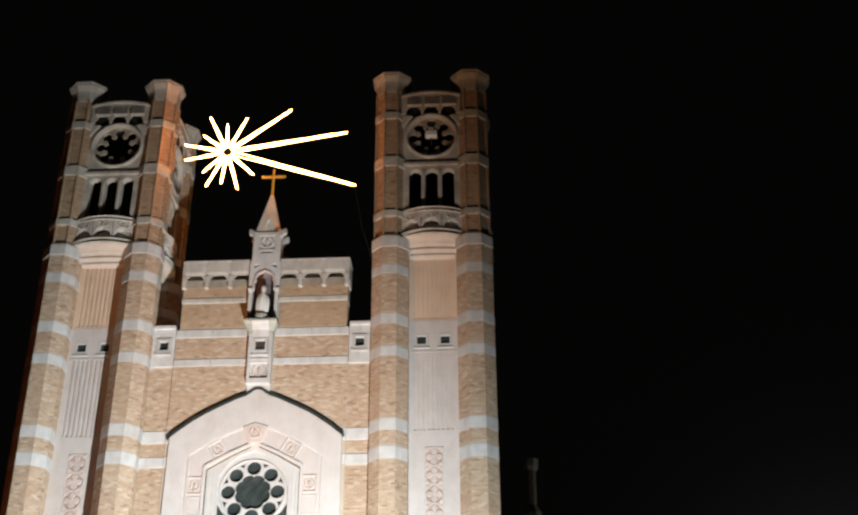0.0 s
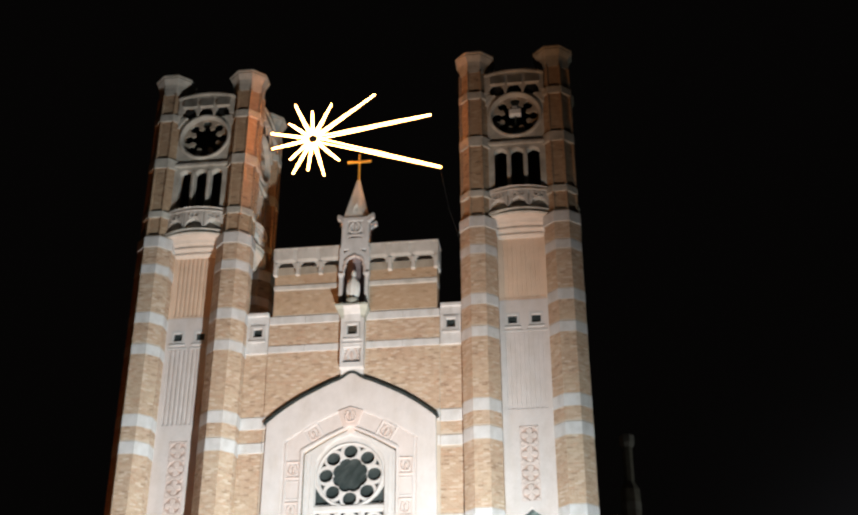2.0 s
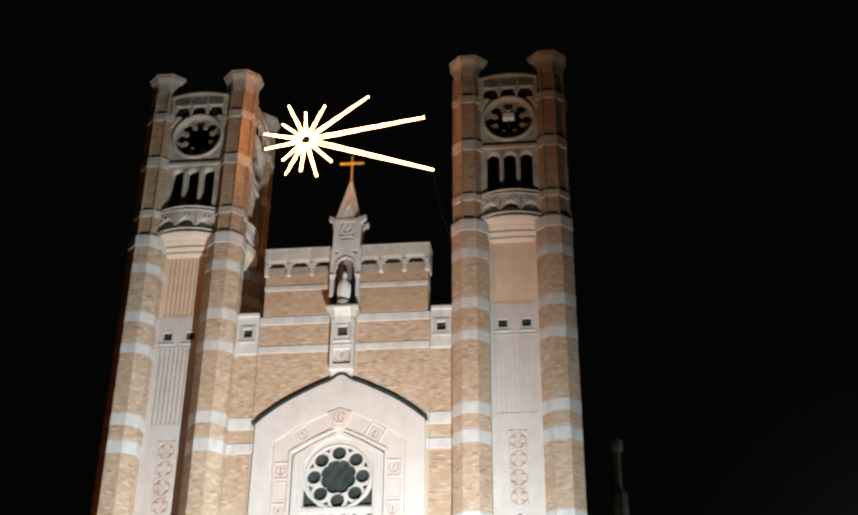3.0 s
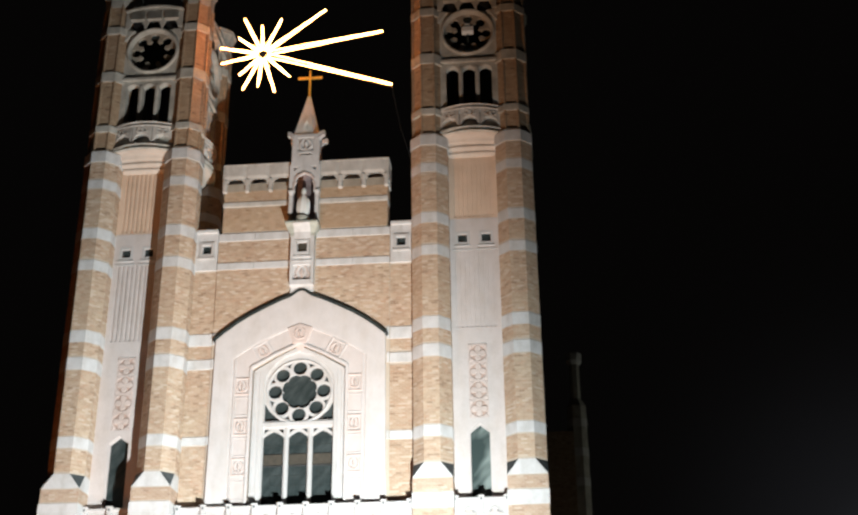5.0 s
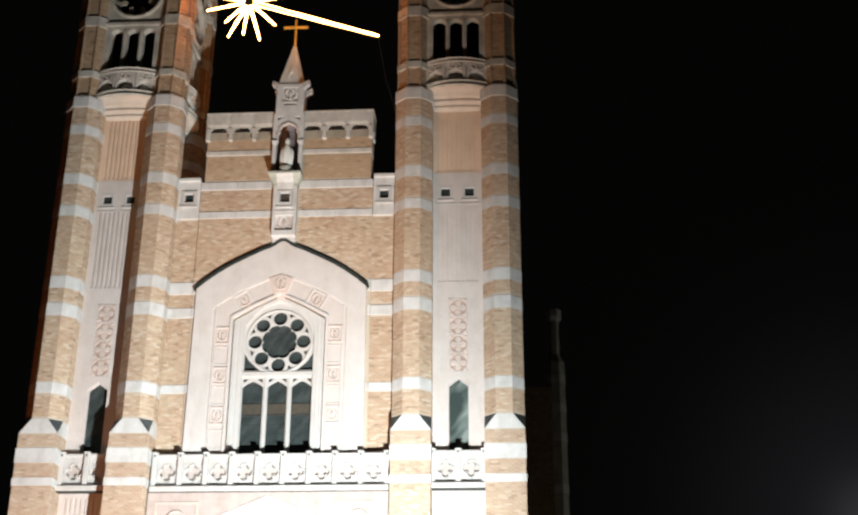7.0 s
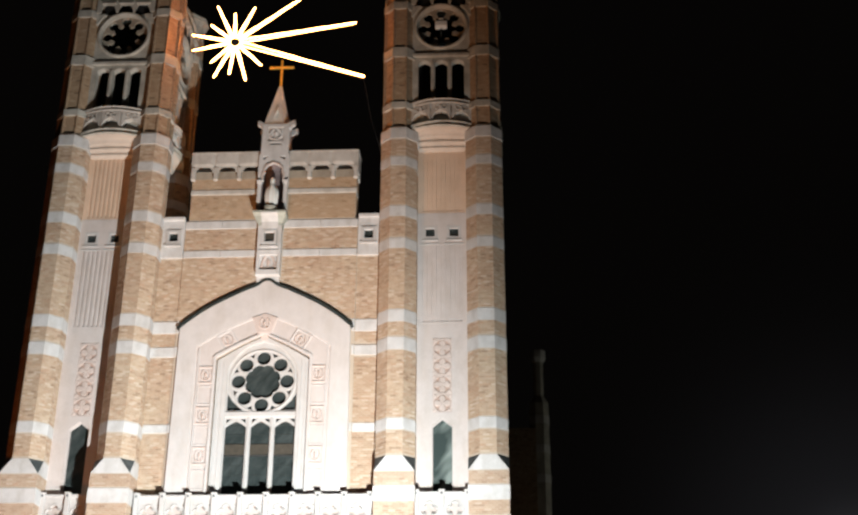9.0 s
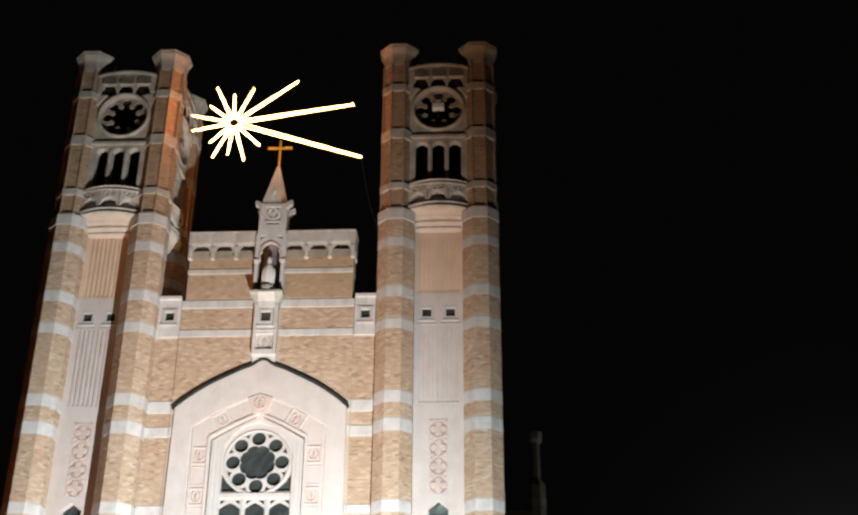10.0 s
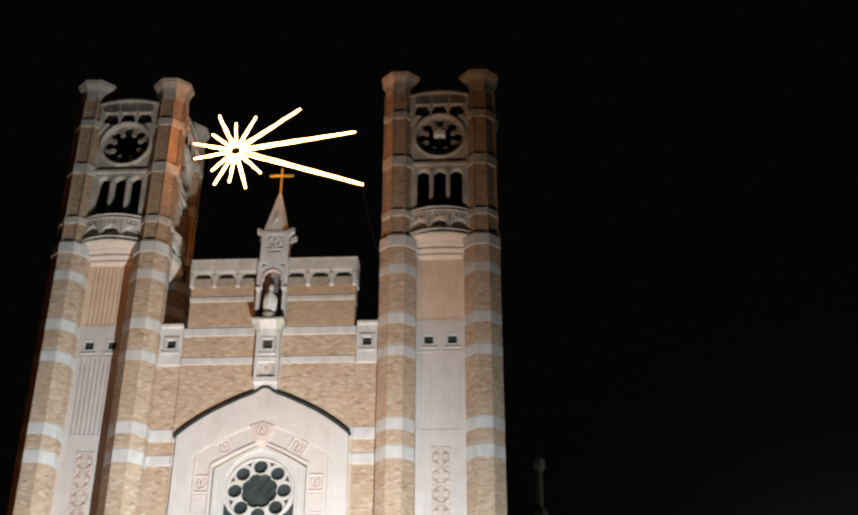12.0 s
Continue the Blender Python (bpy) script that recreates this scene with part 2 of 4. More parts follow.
def foil(cx, cz, r, lobes, depth=0.30, n=8, start=math.pi / 2):
    """A foiled outline: lobes round a middle."""
    pts = []
    lr = r * depth * 1.6
    cr = r - lr
    half = math.pi / lobes
    for k in range(lobes):
        a = start + 2 * math.pi * k / lobes
        x, z = cx + cr * math.cos(a), cz + cr * math.sin(a)
        span = math.pi * 0.62
        for i in range(n + 1):
            b = a - span + 2 * span * i / n
            pts.append((x + lr * math.cos(b), z + lr * math.sin(b)))
    return pts


def flower(cx, cz, centre, lobe, tip, lobes=8, n=9):
    """Eight round lobes open to the middle, with pointed cusps between them."""
    pts = []
    for k in range(lobes):
        a = 2 * math.pi * k / lobes
        c = a - math.pi / lobes
        pts.append((cx + tip * math.cos(c), cz + tip * math.sin(c)))
        for i in range(n):
            b = a + (2 * i / (n - 1) - 1) * 2.55
            pts.append((cx + centre * math.cos(a) + lobe * math.cos(b), cz + centre * math.sin(a) + lobe * math.sin(b)))
    return pts


def plate(outline, holes, y0, y1, bevel=0.0):
    """A slab in the xz plane from y0 to y1, with holes right through it."""
    cu = bpy.data.curves.new("outline", "CURVE")
    cu.dimensions, cu.fill_mode = "2D", "BOTH"
    cu.extrude = max((y1 - y0) / 2 - bevel, 0.0005)
    cu.bevel_depth, cu.bevel_resolution = bevel, 0
    for ring in [outline] + list(holes):
        sp = cu.splines.new("POLY")
        sp.points.add(len(ring) - 1)
        for p, (x, z) in zip(sp.points, ring):
            p.co = (x, z, 0, 1)
        sp.use_cyclic_u = True
    ob = bpy.data.objects.new("outline", cu)
    me = ob.to_mesh()
    bm = bmesh.new()
    bm.from_mesh(me)
    ob.to_mesh_clear()
    bpy.data.objects.remove(ob)
    bpy.data.curves.remove(cu)
    for v in bm.verts:
        x, z, d = v.co
        v.co = (x, (y0 + y1) / 2 + d, z)
    bmesh.ops.remove_doubles(bm, verts=bm.verts, dist=0.0005)
    return bm


def bowed(bm, k):
    for v in bm.verts:
        v.co.y += k * v.co.x * v.co.x
    return bm


def dense(points, step=0.15):
    out = []
    for (a, b), (c, d) in zip(points, points[1:] + points[:1]):
        n = max(1, int(math.hypot(c - a, d - b) / step))
        out += [(a + (c - a) * i / n, b + (d - b) * i / n) for i in range(n)]
    return out


def tube(points, r, n=8, bm=None):
    """A round bar through the points."""
    bm = bm or bmesh.new()
    rings = []
    for i, p in enumerate(points):
        a = Vector(points[max(i - 1, 0)])
        b = Vector(points[min(i + 1, len(points) - 1)])
        q = (b - a).to_track_quat("Z", "Y")
        rings.append([Vector(p) + q @ Vector((r * math.cos(2 * math.pi * j / n), r * math.sin(2 * math.pi * j / n), 0)) for j in range(n)])
    return loft(rings, bm)


def ring_bar(cx, cz, y, r, thick, n=40, k=6):
    """A ring of round section in the xz plane."""
    bm = bmesh.new()
    rows = []
    for i in range(n):
        a = 2 * math.pi * i / n
        rows.append([bm.verts.new((cx + (r + thick * math.cos(b)) * math.cos(a), y + thick * math.sin(b), cz + (r + thick * math.cos(b)) * math.sin(a))) for b in (2 * math.pi * j / k for j in range(k))])
    for a, b in zip(rows, rows[1:] + rows[:1]):
        for j in range(k):
            bm.faces.new((a[j], a[(j + 1) % k], b[(j + 1) % k], b[j]))
    return bm


def lump(bm, x, y, z, sx, sy, sz, turn=0.0):
    m = Matrix.LocRotScale((x, y, z), Euler((0, turn, 0)), (sx, sy, sz))
    bmesh.ops.create_icosphere(bm, subdivisions=1, radius=1.0, matrix=m)


def carving(cx, cz, w, h, y, seed, depth=0.05):
    """A low relief: an urn between two sprays of leaves, a scroll over it."""
    rng = random.Random(seed)
    bm = bmesh.new()
    for dz, r in ((-0.24, 0.10), (-0.16, 0.05), (-0.05, 0.13), (0.07, 0.15), (0.17, 0.09)):
        lump(bm, cx, y, cz + dz * h, r * w, depth * 1.3, 0.075 * h)
    for s in (-1, 1):
        for i in range(5):
            a = -1.35 + 0.48 * i
            r = 0.36 + rng.uniform(-0.02, 0.02)
            x, z = cx + s * r * w * math.cos(a), cz + r * h * math.sin(a) * 1.1
            lump(bm, x, y, z, 0.13 * w, depth * rng.uniform(1.0, 1.4), 0.065 * h, s * (a + 1.2))
        lump(bm, cx + s * 0.2 * w, y, cz + 0.34 * h, 0.10 * w, depth, 0.06 * h, s * 0.6)
    return bm


BRICK_W, BRICK_H, JOINT = 0.215, 0.064, 0.012


class Courses:
    """Bricks laid on upright planes, gathered into one mesh."""

    def __init__(self, seed):
        self.v, self.f, self.rng = [], [], random.Random(seed)

    def spots(self, width, z0, z1, keep):
        """Bricks in running bond: (from, to, bottom) along the wall."""
        row = int(z0 / (BRICK_H + JOINT))
        while row * (BRICK_H + JOINT) < z1:
            z = row * (BRICK_H + JOINT)
            u = -(BRICK_W + JOINT) * (0.5 if row % 2 else 0.0)
            while u < width:
                a, b = max(u, 0.0), min(u + BRICK_W, width)
                if b - a > 0.03 and z >= z0 and z + BRICK_H <= z1 and keep((a + b) / 2, z + BRICK_H / 2):
                    yield a, b, z
                u += BRICK_W + JOINT
            row += 1

    def lay(self, origin, along, out, width, z0, z1, keep=lambda u, z: True):
        o, d, n = Vector(origin), Vector(along), Vector(out)
        for a, b, z in self.spots(width, z0, z1, keep):
            p = 0.003 + self.rng.random() ** 3 * 0.007
            i = len(self.v)
            for lift, e in ((0.0, 0.0), (p, 0.003)):
                for u, w in ((a + e, z + e), (b - e, z + e), (b - e, z + BRICK_H - e), (a + e, z + BRICK_H - e)):
                    q = o + d * u + n * lift
                    self.v.append((q.x, q.y, w))
            self.f += [(i + 4, i + 5, i + 6, i + 7)] + [(i + k, i + (k + 1) % 4, i + 4 + (k + 1) % 4, i + 4 + k) for k in range(4)]

    def done(self, parent, label, mat=None):
        me = bpy.data.meshes.new("bricks")
        me.from_pydata(self.v, [], self.f)
        me.materials.append(mat or PIECE)
        ob = new("bricks", me)
        ob.parent = parent
        return tagged(ob, label, kind="stuff")


def lay_single(parent, seed, x0, y, width, z0, z1, keep, mat=None):
    """Single bricks on a front wall, alike ones on one mesh."""
    rng, kinds = random.Random(seed), {}
    for a, b, z in Courses(seed).spots(width, z0, z1, keep):
        key = round(b - a, 2)
        if key not in kinds:
            bm = boxes((0.0, b - a, -0.010, 0.004, 0.0, BRICK_H), bevel=0.004)
            kinds[key] = bpy.data.meshes.new("brick")
            bm.to_mesh(kinds[key])
            bm.free()
            kinds[key].materials.append(mat or PIECE)
        o = new("brick", kinds[key])
        o.parent = parent
        o.location = (x0 + a, y - rng.random() ** 3 * 0.006, z)


# ---------------------------------------------------------------- the square and the church body
GROUND = plate(rect(-900, 900, -900, 900), [], -0.3, 0.0)
for v in GROUND.verts:
    v.co = (v.co.x, v.co.z, v.co.y)
tagged(part("ground", GROUND, PAVING), "grey stone paving of the church square", "ground", kind="structure")

WALL_Y = 1.0        # front of the nave and of the towers' flat walls

# ---------------------------------------------------------------- bell towers
TOWER_X, TURRET, SPAN = 6.85, 1.45, 1.70
MID_Y = 0.725 + SPAN    # middle of a tower, behind its front
UPPER = 0.10    # how much slimmer the turrets are above the balcony
BANDS = [(15.10, 15.56, 0.012), (18.18, 18.71, 0.012), (19.30, 19.82, 0.012), (22.35, 22.81, 0.012), (23.73, 24.21, 0.012), (25.98, 26.40, 0.012),
         (27.20, 27.71, 0.035), (28.64, 28.96, 0.035), (31.10, 31.59, 0.035), (33.49, 33.87, 0.035)]
BASE_BANDS = [(12.47, 13.01), (11.63, 11.92), (9.6, 10.1), (8.5, 8.9), (6.5, 7.0), (4.5, 5.0), (0.0, 1.0)]


def turret(tower, cx, cy, front):
    """One octagonal corner turret on a square pier."""
    shaft = part("turret", loft([octagon(cx, cy, TURRET, 14.05), octagon(cx, cy, TURRET, 27.75)]), MORTAR if front else BRICK, tower)
    upper = part("upper_shaft", loft([octagon(cx, cy, TURRET - 0.20, 27.7), octagon(cx, cy, TURRET - 0.20, 35.0)]), BRICK, tower, "upper shaft with sunk facets")
    for x, y, z in octagon(cx, cy, TURRET - 0.17, 27.7):
        part("corner_strip", loft([octagon(x, y, 0.10, 27.7), octagon(x, y, 0.10, 34.95)]), BRICK, upper)
    for z0, z1, out in BANDS:
        w = TURRET + 2 * out - (UPPER if z0 > 28 else 0.0)
        bm = loft([octagon(cx, cy, w, z0), octagon(cx, cy, w, z1 - 0.04), octagon(cx, cy, w - 0.05, z1)])
        part("stone_band", bm, STONE if z1 < 27.8 else AGED, shaft if z1 < 27.8 else upper)
    if front:
        laid = Courses(int(cx * 10) + 5)
        ring = octagon(cx, cy, TURRET, 0)
        free = lambda u, z: not any(z0 - 0.04 < z < z1 + 0.03 for z0, z1, _ in BANDS)
        for i in range(8):
            p, q = Vector(ring[i]), Vector(ring[(i + 1) % 8])
            d = (q - p).normalized()
            n = Vector((d.y, -d.x, 0))
            if n.y < 0.5:
                laid.lay(p, d, n, (q - p).length, 14.16, 27.2, free)
        low = lambda u, z: not any(z0 - 0.04 < z < z1 + 0.03 for z0, z1 in BASE_BANDS)
        h = TURRET / 2
        laid.done(shaft, "buff bricks of the turret")
        laid = Courses(int(cx * 10) + 6)
        if cx < 0:
            laid.lay((cx - h, cy - h, 0), (1, 0, 0), (0, -1, 0), TURRET, 8.9, 13.54, low)
        laid.lay((cx + h, cy - h, 0), (0, 1, 0), (1, 0, 0), TURRET, 8.9, 13.54, low)
        laid.lay((cx - h, cy + h, 0), (0, -1, 0), (-1, 0, 0), TURRET, 8.9, 13.54, low)
    part("cap_neck", loft([octagon(cx, cy, w, z) for w, z in ((1.29, 34.9), (1.30, 35.28), (1.36, 35.5))]), AGED, upper)
    rings = [octagon(cx, cy, w, z) for w, z in ((1.35, 35.46), (1.40, 35.52), (1.56, 35.70), (1.59, 35.74), (1.40, 35.742), (1.40, 35.80), (1.67, 35.802), (1.67, 35.87), (1.52, 35.93))]
    part("cap", loft(rings), AGED, upper, "flared octagonal stone cap")
    pier = part("pier", loft([square8(cx, cy, TURRET, 0.0), square8(cx, cy, TURRET, 13.56)]), MORTAR if front else BRICK, tower)
    # pier bricks take the lightened colour in place of the floodlight's glare
    if front:
        laid.done(pier, "buff bricks of the pier, lightened for the strong floodlight", OVERLIT)
    if front and cx > 0:
        lay_single(pier, 6, cx - TURRET / 2, cy - TURRET / 2, TURRET, 8.9, 13.54, low, OVERLIT)
    for z0, z1 in BASE_BANDS:
        part("stone_band", loft([square8(cx, cy, TURRET + 0.05, z0), square8(cx, cy, TURRET + 0.05, z1)]), STONE, pier)
    # broached shoulder: stone faces; the four sloping corners painted dark grey for shade
    lo, hi = square8(cx, cy, TURRET + 0.02, 13.56), octagon(cx, cy, TURRET + 0.02, 14.12)
    bm = loft([lo, hi])
    corners = [f for f in bm.faces if len(f.verts) == 4 and f.calc_area() < 0.4 and 0.05 < abs(f.calc_center_median().x - cx) and abs(abs(f.calc_center_median().x - cx) - abs(f.calc_center_median().y - cy)) < 0.08]
    bmesh.ops.delete(bm, geom=corners, context="FACES_ONLY")
    part("shoulder", bm, STONE, pier, "pale stone shoulder block")
    for i in (1, 3, 5, 7):
        j = (i + 1) % 8
        bm = bmesh.new()
        mid = Vector((cx, cy, 13.5))
        a, b, c, d = (Vector(p) for p in (lo[i], lo[j], hi[j], hi[i]))
        up = [bm.verts.new(p) for p in (a, b, c, d)]
        dn = [bm.verts.new(p.lerp(mid, 0.05)) for p in (a, b, c, d)]
        bm.faces.new(up)
        bm.faces.new(dn[::-1])
        for k in range(4):
            bm.faces.new((up[k], dn[k], dn[(k + 1) % 4], up[(k + 1) % 4]))
        part("corner_slope", bm, SLATE_GREY, pier, "corner slope coloured dark for the shade on its upward face")
    return shaft


def flutes(z0, z1, n=9, pitch=0.182, wide=0.085):
    return [rect((i - (n - 1) / 2) * pitch - wide / 2, (i - (n - 1) / 2) * pitch + wide / 2, z0, z1) for i in range(n)]


def corbel_ring(w, front, k, z, n=14):
    """A bowed slab's outline from the wall outwards."""
    pts = [(w * (2 * i / n - 1), front + k * (w * (2 * i / n - 1)) ** 2, z) for i in range(n + 1)]
    return pts + [(w, 1.3, z), (-w, 1.3, z)]


def tower_face(tower, m):
    """One side of a tower between its turrets; m turns it to its side."""
    holes = [lancet(-0.36, 0.36, 12.4, 15.5, 15.78, 3), rect(-0.65, -0.29, 23.26, 23.61), rect(0.29, 0.65, 23.26, 23.61)]
    wall = part("panel_wall", plate(rect(-1.0, 1.0, 0.0, 27.3), holes, 1.07, 1.35), PANEL, tower, m=m)
    F = 0.985
    for z0, z1, o0, o1 in ((24.29, 27.3, 24.36, 27.28), (19.57, 23.04, 19.64, 23.02), (7.0, 11.55, 7.2, 11.35)):
        part("fluted_panel", plate(rect(-0.99, 0.99, z0, z1), flutes(o0, o1), F, 1.066), TAN if z0 > 24 else PANEL, wall, "tan stone panel with vertical flutes" if z0 > 24 else "pale stone panel with vertical flutes", m=m)
        part("flute_back", boxes((-0.985, 0.985, 1.034, 1.068, z0 + 0.01, z1 - 0.01)), TAN if z0 > 24 else PANEL, wall, m=m)
    for z0, y0, y1 in ((22.9, F - 0.012, F - 0.003), (23.05, F, 1.066)):
        slab = plate(rect(-0.99, 0.99, z0, 24.285), [rect(-0.65, -0.29, 23.26, 23.61), rect(0.29, 0.65, 23.26, 23.61)], y0, y1)
        part("window_slab", slab, PANEL, wall, m=m)
    for s in (-0.47, 0.47):
        fr = plate(rect(s - 0.27, s + 0.27, 23.14, 23.72), [rect(s - 0.185, s + 0.185, 23.255, 23.615)], F - 0.022, F + 0.02, 0.01)
        part("window_frame", fr, WHITE, wall, m=m)
        part("window_sill", boxes((s - 0.32, s + 0.32, F - 0.06, F + 0.02, 23.06, 23.12), (s - 0.4, s + 0.4, F - 0.035, F + 0.02, 22.9, 22.96)), WHITE, wall, m=m)
        part("pane", boxes((s - 0.179, s + 0.179, 1.06, 1.075, 23.262, 23.608)), GLASS, wall, m=m)
    # field with four carved roundels above the lancet
    field = plate(rect(-0.99, 0.99, 11.55, 19.57), [lancet(-0.40, 0.40, 12.3, 15.5, 15.82, 3), rect(-0.36, 0.36, 16.02, 18.98)], F, 1.066)
    part("stone_field", field, PANEL, wall, m=m)
    for i in range(4):
        c = 16.38 + 0.735 * i
        p = part("carved_square", boxes((-0.355, 0.355, 1.03, 1.066, c - 0.365, c + 0.365)), BLUSH, wall, "carved square with a leafy cross", m=m)
        part("roundel", plate(rect(-0.355, 0.355, c - 0.365, c + 0.365), [circle(0, c, 0.33, 24)], 0.992, 1.029, 0.01), CARVED, p, "round dished frame of the cross", m=m)
        for q in range(4):
            w = q * math.pi / 2
            turn = lambda x, z: (x * math.cos(w) - z * math.sin(w), c + x * math.sin(w) + z * math.cos(w))
            petal = ((0.0, 0.0), (0.085, 0.075), (0.13, 0.115), (0.20, 0.13), (0.265, 0.105), (0.295, 0.05), (0.30, 0.0), (0.295, -0.05), (0.265, -0.105), (0.20, -0.13), (0.13, -0.115), (0.085, -0.075))
            part("leaf", plate([turn(x * 0.96, z * 0.8) for x, z in petal], [], 0.988, 1.031, 0.012), CARVED, p, m=m)
            part("corner_leaf", plate([turn(x, z) for x, z in ((0.335, 0.335), (0.28, 0.325), (0.215, 0.25), (0.25, 0.215), (0.325, 0.28))], [], 0.974, 1.0, 0.01), CARVED, p, m=m)
    # pale patches of a reflection are painted into this glass
    part("glazing", boxes((-0.4, 0.4, 1.22, 1.24, 12.3, 15.9)), REFLECTION_GLASS, wall, "dark leaded glass of the lancet", m=m)
    # corbel that swells out of the wall to carry the balcony
    steps = [(0.92, 1.0, 0.0, 27.06), (0.93, 0.90, 0.05, 27.08), (0.94, 0.80, 0.06, 27.14), (0.94, 0.78, 0.06, 27.20), (0.93, 0.85, 0.05, 27.25), (0.95, 0.70, 0.08, 27.30),
             (0.97, 0.62, 0.09, 27.36), (0.97, 0.62, 0.09, 27.42), (0.96, 0.70, 0.09, 27.46), (1.00, 0.56, 0.11, 27.49), (1.04, 0.46, 0.13, 27.54), (1.07, 0.42, 0.14, 27.60),
             (1.10, 0.35, 0.15, 27.66), (1.15, 0.25, 0.17, 27.70), (1.21, 0.12, 0.2, 27.73), (1.26, 0.05, 0.2, 27.76)]
    corbel = part("corbel", loft([corbel_ring(*s) for s in steps]), WARM, tower, "moulded stone corbel swelling from the wall", m=m)
    # balcony front: rail, three carved panels between posts
    gap = ((-0.36, 27.99), (0.36, 27.99), (0.36, 28.14), (0.24, 28.38), (0.0, 28.47), (-0.24, 28.38), (-0.36, 28.14))
    gaps = [dense([(0.84 * i + x, z) for x, z in gap]) for i in (-1, 0, 1)]
    bm = bowed(plate(dense(rect(-1.29, 1.29, 27.98, 28.86)), gaps, 0.12, 0.26), 0.22)
    rail = part("balcony", bm, PARA, tower, "bowed stone balcony with carved panels", m=m)
    # added black sheet in place of the shade behind the gaps
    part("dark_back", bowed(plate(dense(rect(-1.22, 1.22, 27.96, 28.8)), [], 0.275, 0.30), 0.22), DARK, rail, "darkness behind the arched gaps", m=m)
    bm = bowed(plate(dense(rect(-1.32, 1.32, 28.84, 29.0)), [], -0.05, 0.28, 0.02), 0.22)
    part("rail", bm, PARA, rail, m=m)
    bm = bowed(plate(dense(rect(-1.33, 1.33, 27.765, 27.95)), [], -0.07, 0.52, 0.015), 0.22)
    part("ledge", bm, AGED, rail, m=m)
    for i in (-1, 0, 1):
        c = 0.84 * i
        scallop = [(c - 0.39, 28.84), (c - 0.39, 28.12), (c - 0.35, 28.16), (c - 0.24, 28.40), (c, 28.49), (c + 0.24, 28.40), (c + 0.35, 28.16), (c + 0.39, 28.12), (c + 0.39, 28.84)]
        bm = bowed(plate(dense(scallop), [], 0.0, 0.13, 0.012), 0.22)
        p = part("balcony_panel", bm, PARA, rail, "carved panel with a scalloped foot", m=m)
        part("relief", bowed(carving(c, 28.63, 0.62, 0.34, 0.0, 7 + i, 0.035), 0.22), PARA, p, m=m)
    # floor coloured near black for the shade inside the balcony
    bm = boxes((-1.0, 1.0, 0.5, 2.0, 27.80, 27.9))
    part("balcony_floor", bm, DARK, tower, m=m)
    # belfry screen, set back behind the balcony: three openings and the rose above
    front, m = m, m @ Matrix.Translation((0, 0.05, 0.035))
    ops = [lancet(a, b, 28.9, 30.9, 31.05, 5, 0.1) for a, b in ((-0.95, -0.43), (-0.26, 0.26), (0.43, 0.95))]
    wall2 = dense([(-1.26, 27.8), (1.26, 27.8), (1.26, 33.74), (-1.26, 33.74)], 0.3)
    bay = part("belfry_screen", plate(wall2, ops + [circle(0, 32.7, 0.99, 40)], 0.30, 0.62), AGED, tower, "stone belfry screen with three openings under a rose", m=m)
    for a in (-0.34, 0.34):
        part("mullion", boxes((a - 0.05, a + 0.05, 0.25, 0.32, 29.0, 30.95), bevel=0.015), AGED, bay, m=m)
    part("impost", boxes((-1.2, 1.2, 0.19, 0.31, 31.18, 31.34), bevel=0.02), AGED, bay, m=m)
    part("rose_ring", ring_bar(0, 32.7, 0.27, 1.08, 0.08), AGED, bay, "round stone moulding", smooth=True, m=m)
    # darker stone here puts the reveal's shade into the tracery's colour
    part("rose_tracery", plate(circle(0, 32.7, 1.02, 40), [flower(0, 32.7, 0.765, 0.215, 0.50)], 0.44, 0.53, 0.008), STAINED_SHADED, bay, "stone tracery cut as a flower of eight lobes", m=m)
    # spandrel arches beside the ring, then the frieze of blocks with a parapet that rises in the middle
    for s in (-1, 1):
        pts = [(s * 1.25, 33.2), (s * 1.25, 33.70), (s * 0.86, 33.70)]
        pts += [(s * 1.30 * math.cos(a), 32.7 + 1.30 * math.sin(a)) for a in (0.86, 0.78, 0.66, 0.54, 0.42)]
        part("spandrel", plate(pts if s > 0 else pts[::-1], [], 0.18, 0.31, 0.012), AGED, bay, m=m)
    m = front
    arch = [(x, 34.82 - 0.2 * (x / 1.26) ** 2) for x in (1.26 - 2.52 * i / 16 for i in range(17))]
    teeth = [(-1.26, 33.77)]
    for c in (-0.74, 0.0, 0.74):
        teeth += [(c - 0.33, 33.77), (c - 0.29, 33.95), (c - 0.18, 34.14), (c + 0.18, 34.14), (c + 0.29, 33.95), (c + 0.33, 33.77)]
    teeth.append((1.26, 33.77))
    para = part("parapet", plate(teeth + arch, [], 0.14, 0.19, 0.0), AGED, tower, "stone parapet with three weep slots", m=m)
    # added black board in place of the shade behind the slots
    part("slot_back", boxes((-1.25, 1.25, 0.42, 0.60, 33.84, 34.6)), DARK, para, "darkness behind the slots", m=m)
    for c in (-0.74, 0.0, 0.74):
        face = [(c - 0.27, 0.0, 34.16), (c + 0.34, 0.0, 34.16), (c + 0.34, 0.125, 34.64), (c - 0.27, 0.125, 34.64)]
        part("parapet_block", loft([[(x, 0.138, z) for x, _, z in face], face]), AGED, para, "block that leans out at its foot", m=m)
    cop = arch + [(x, z + 0.08) for x, z in arch[::-1]]
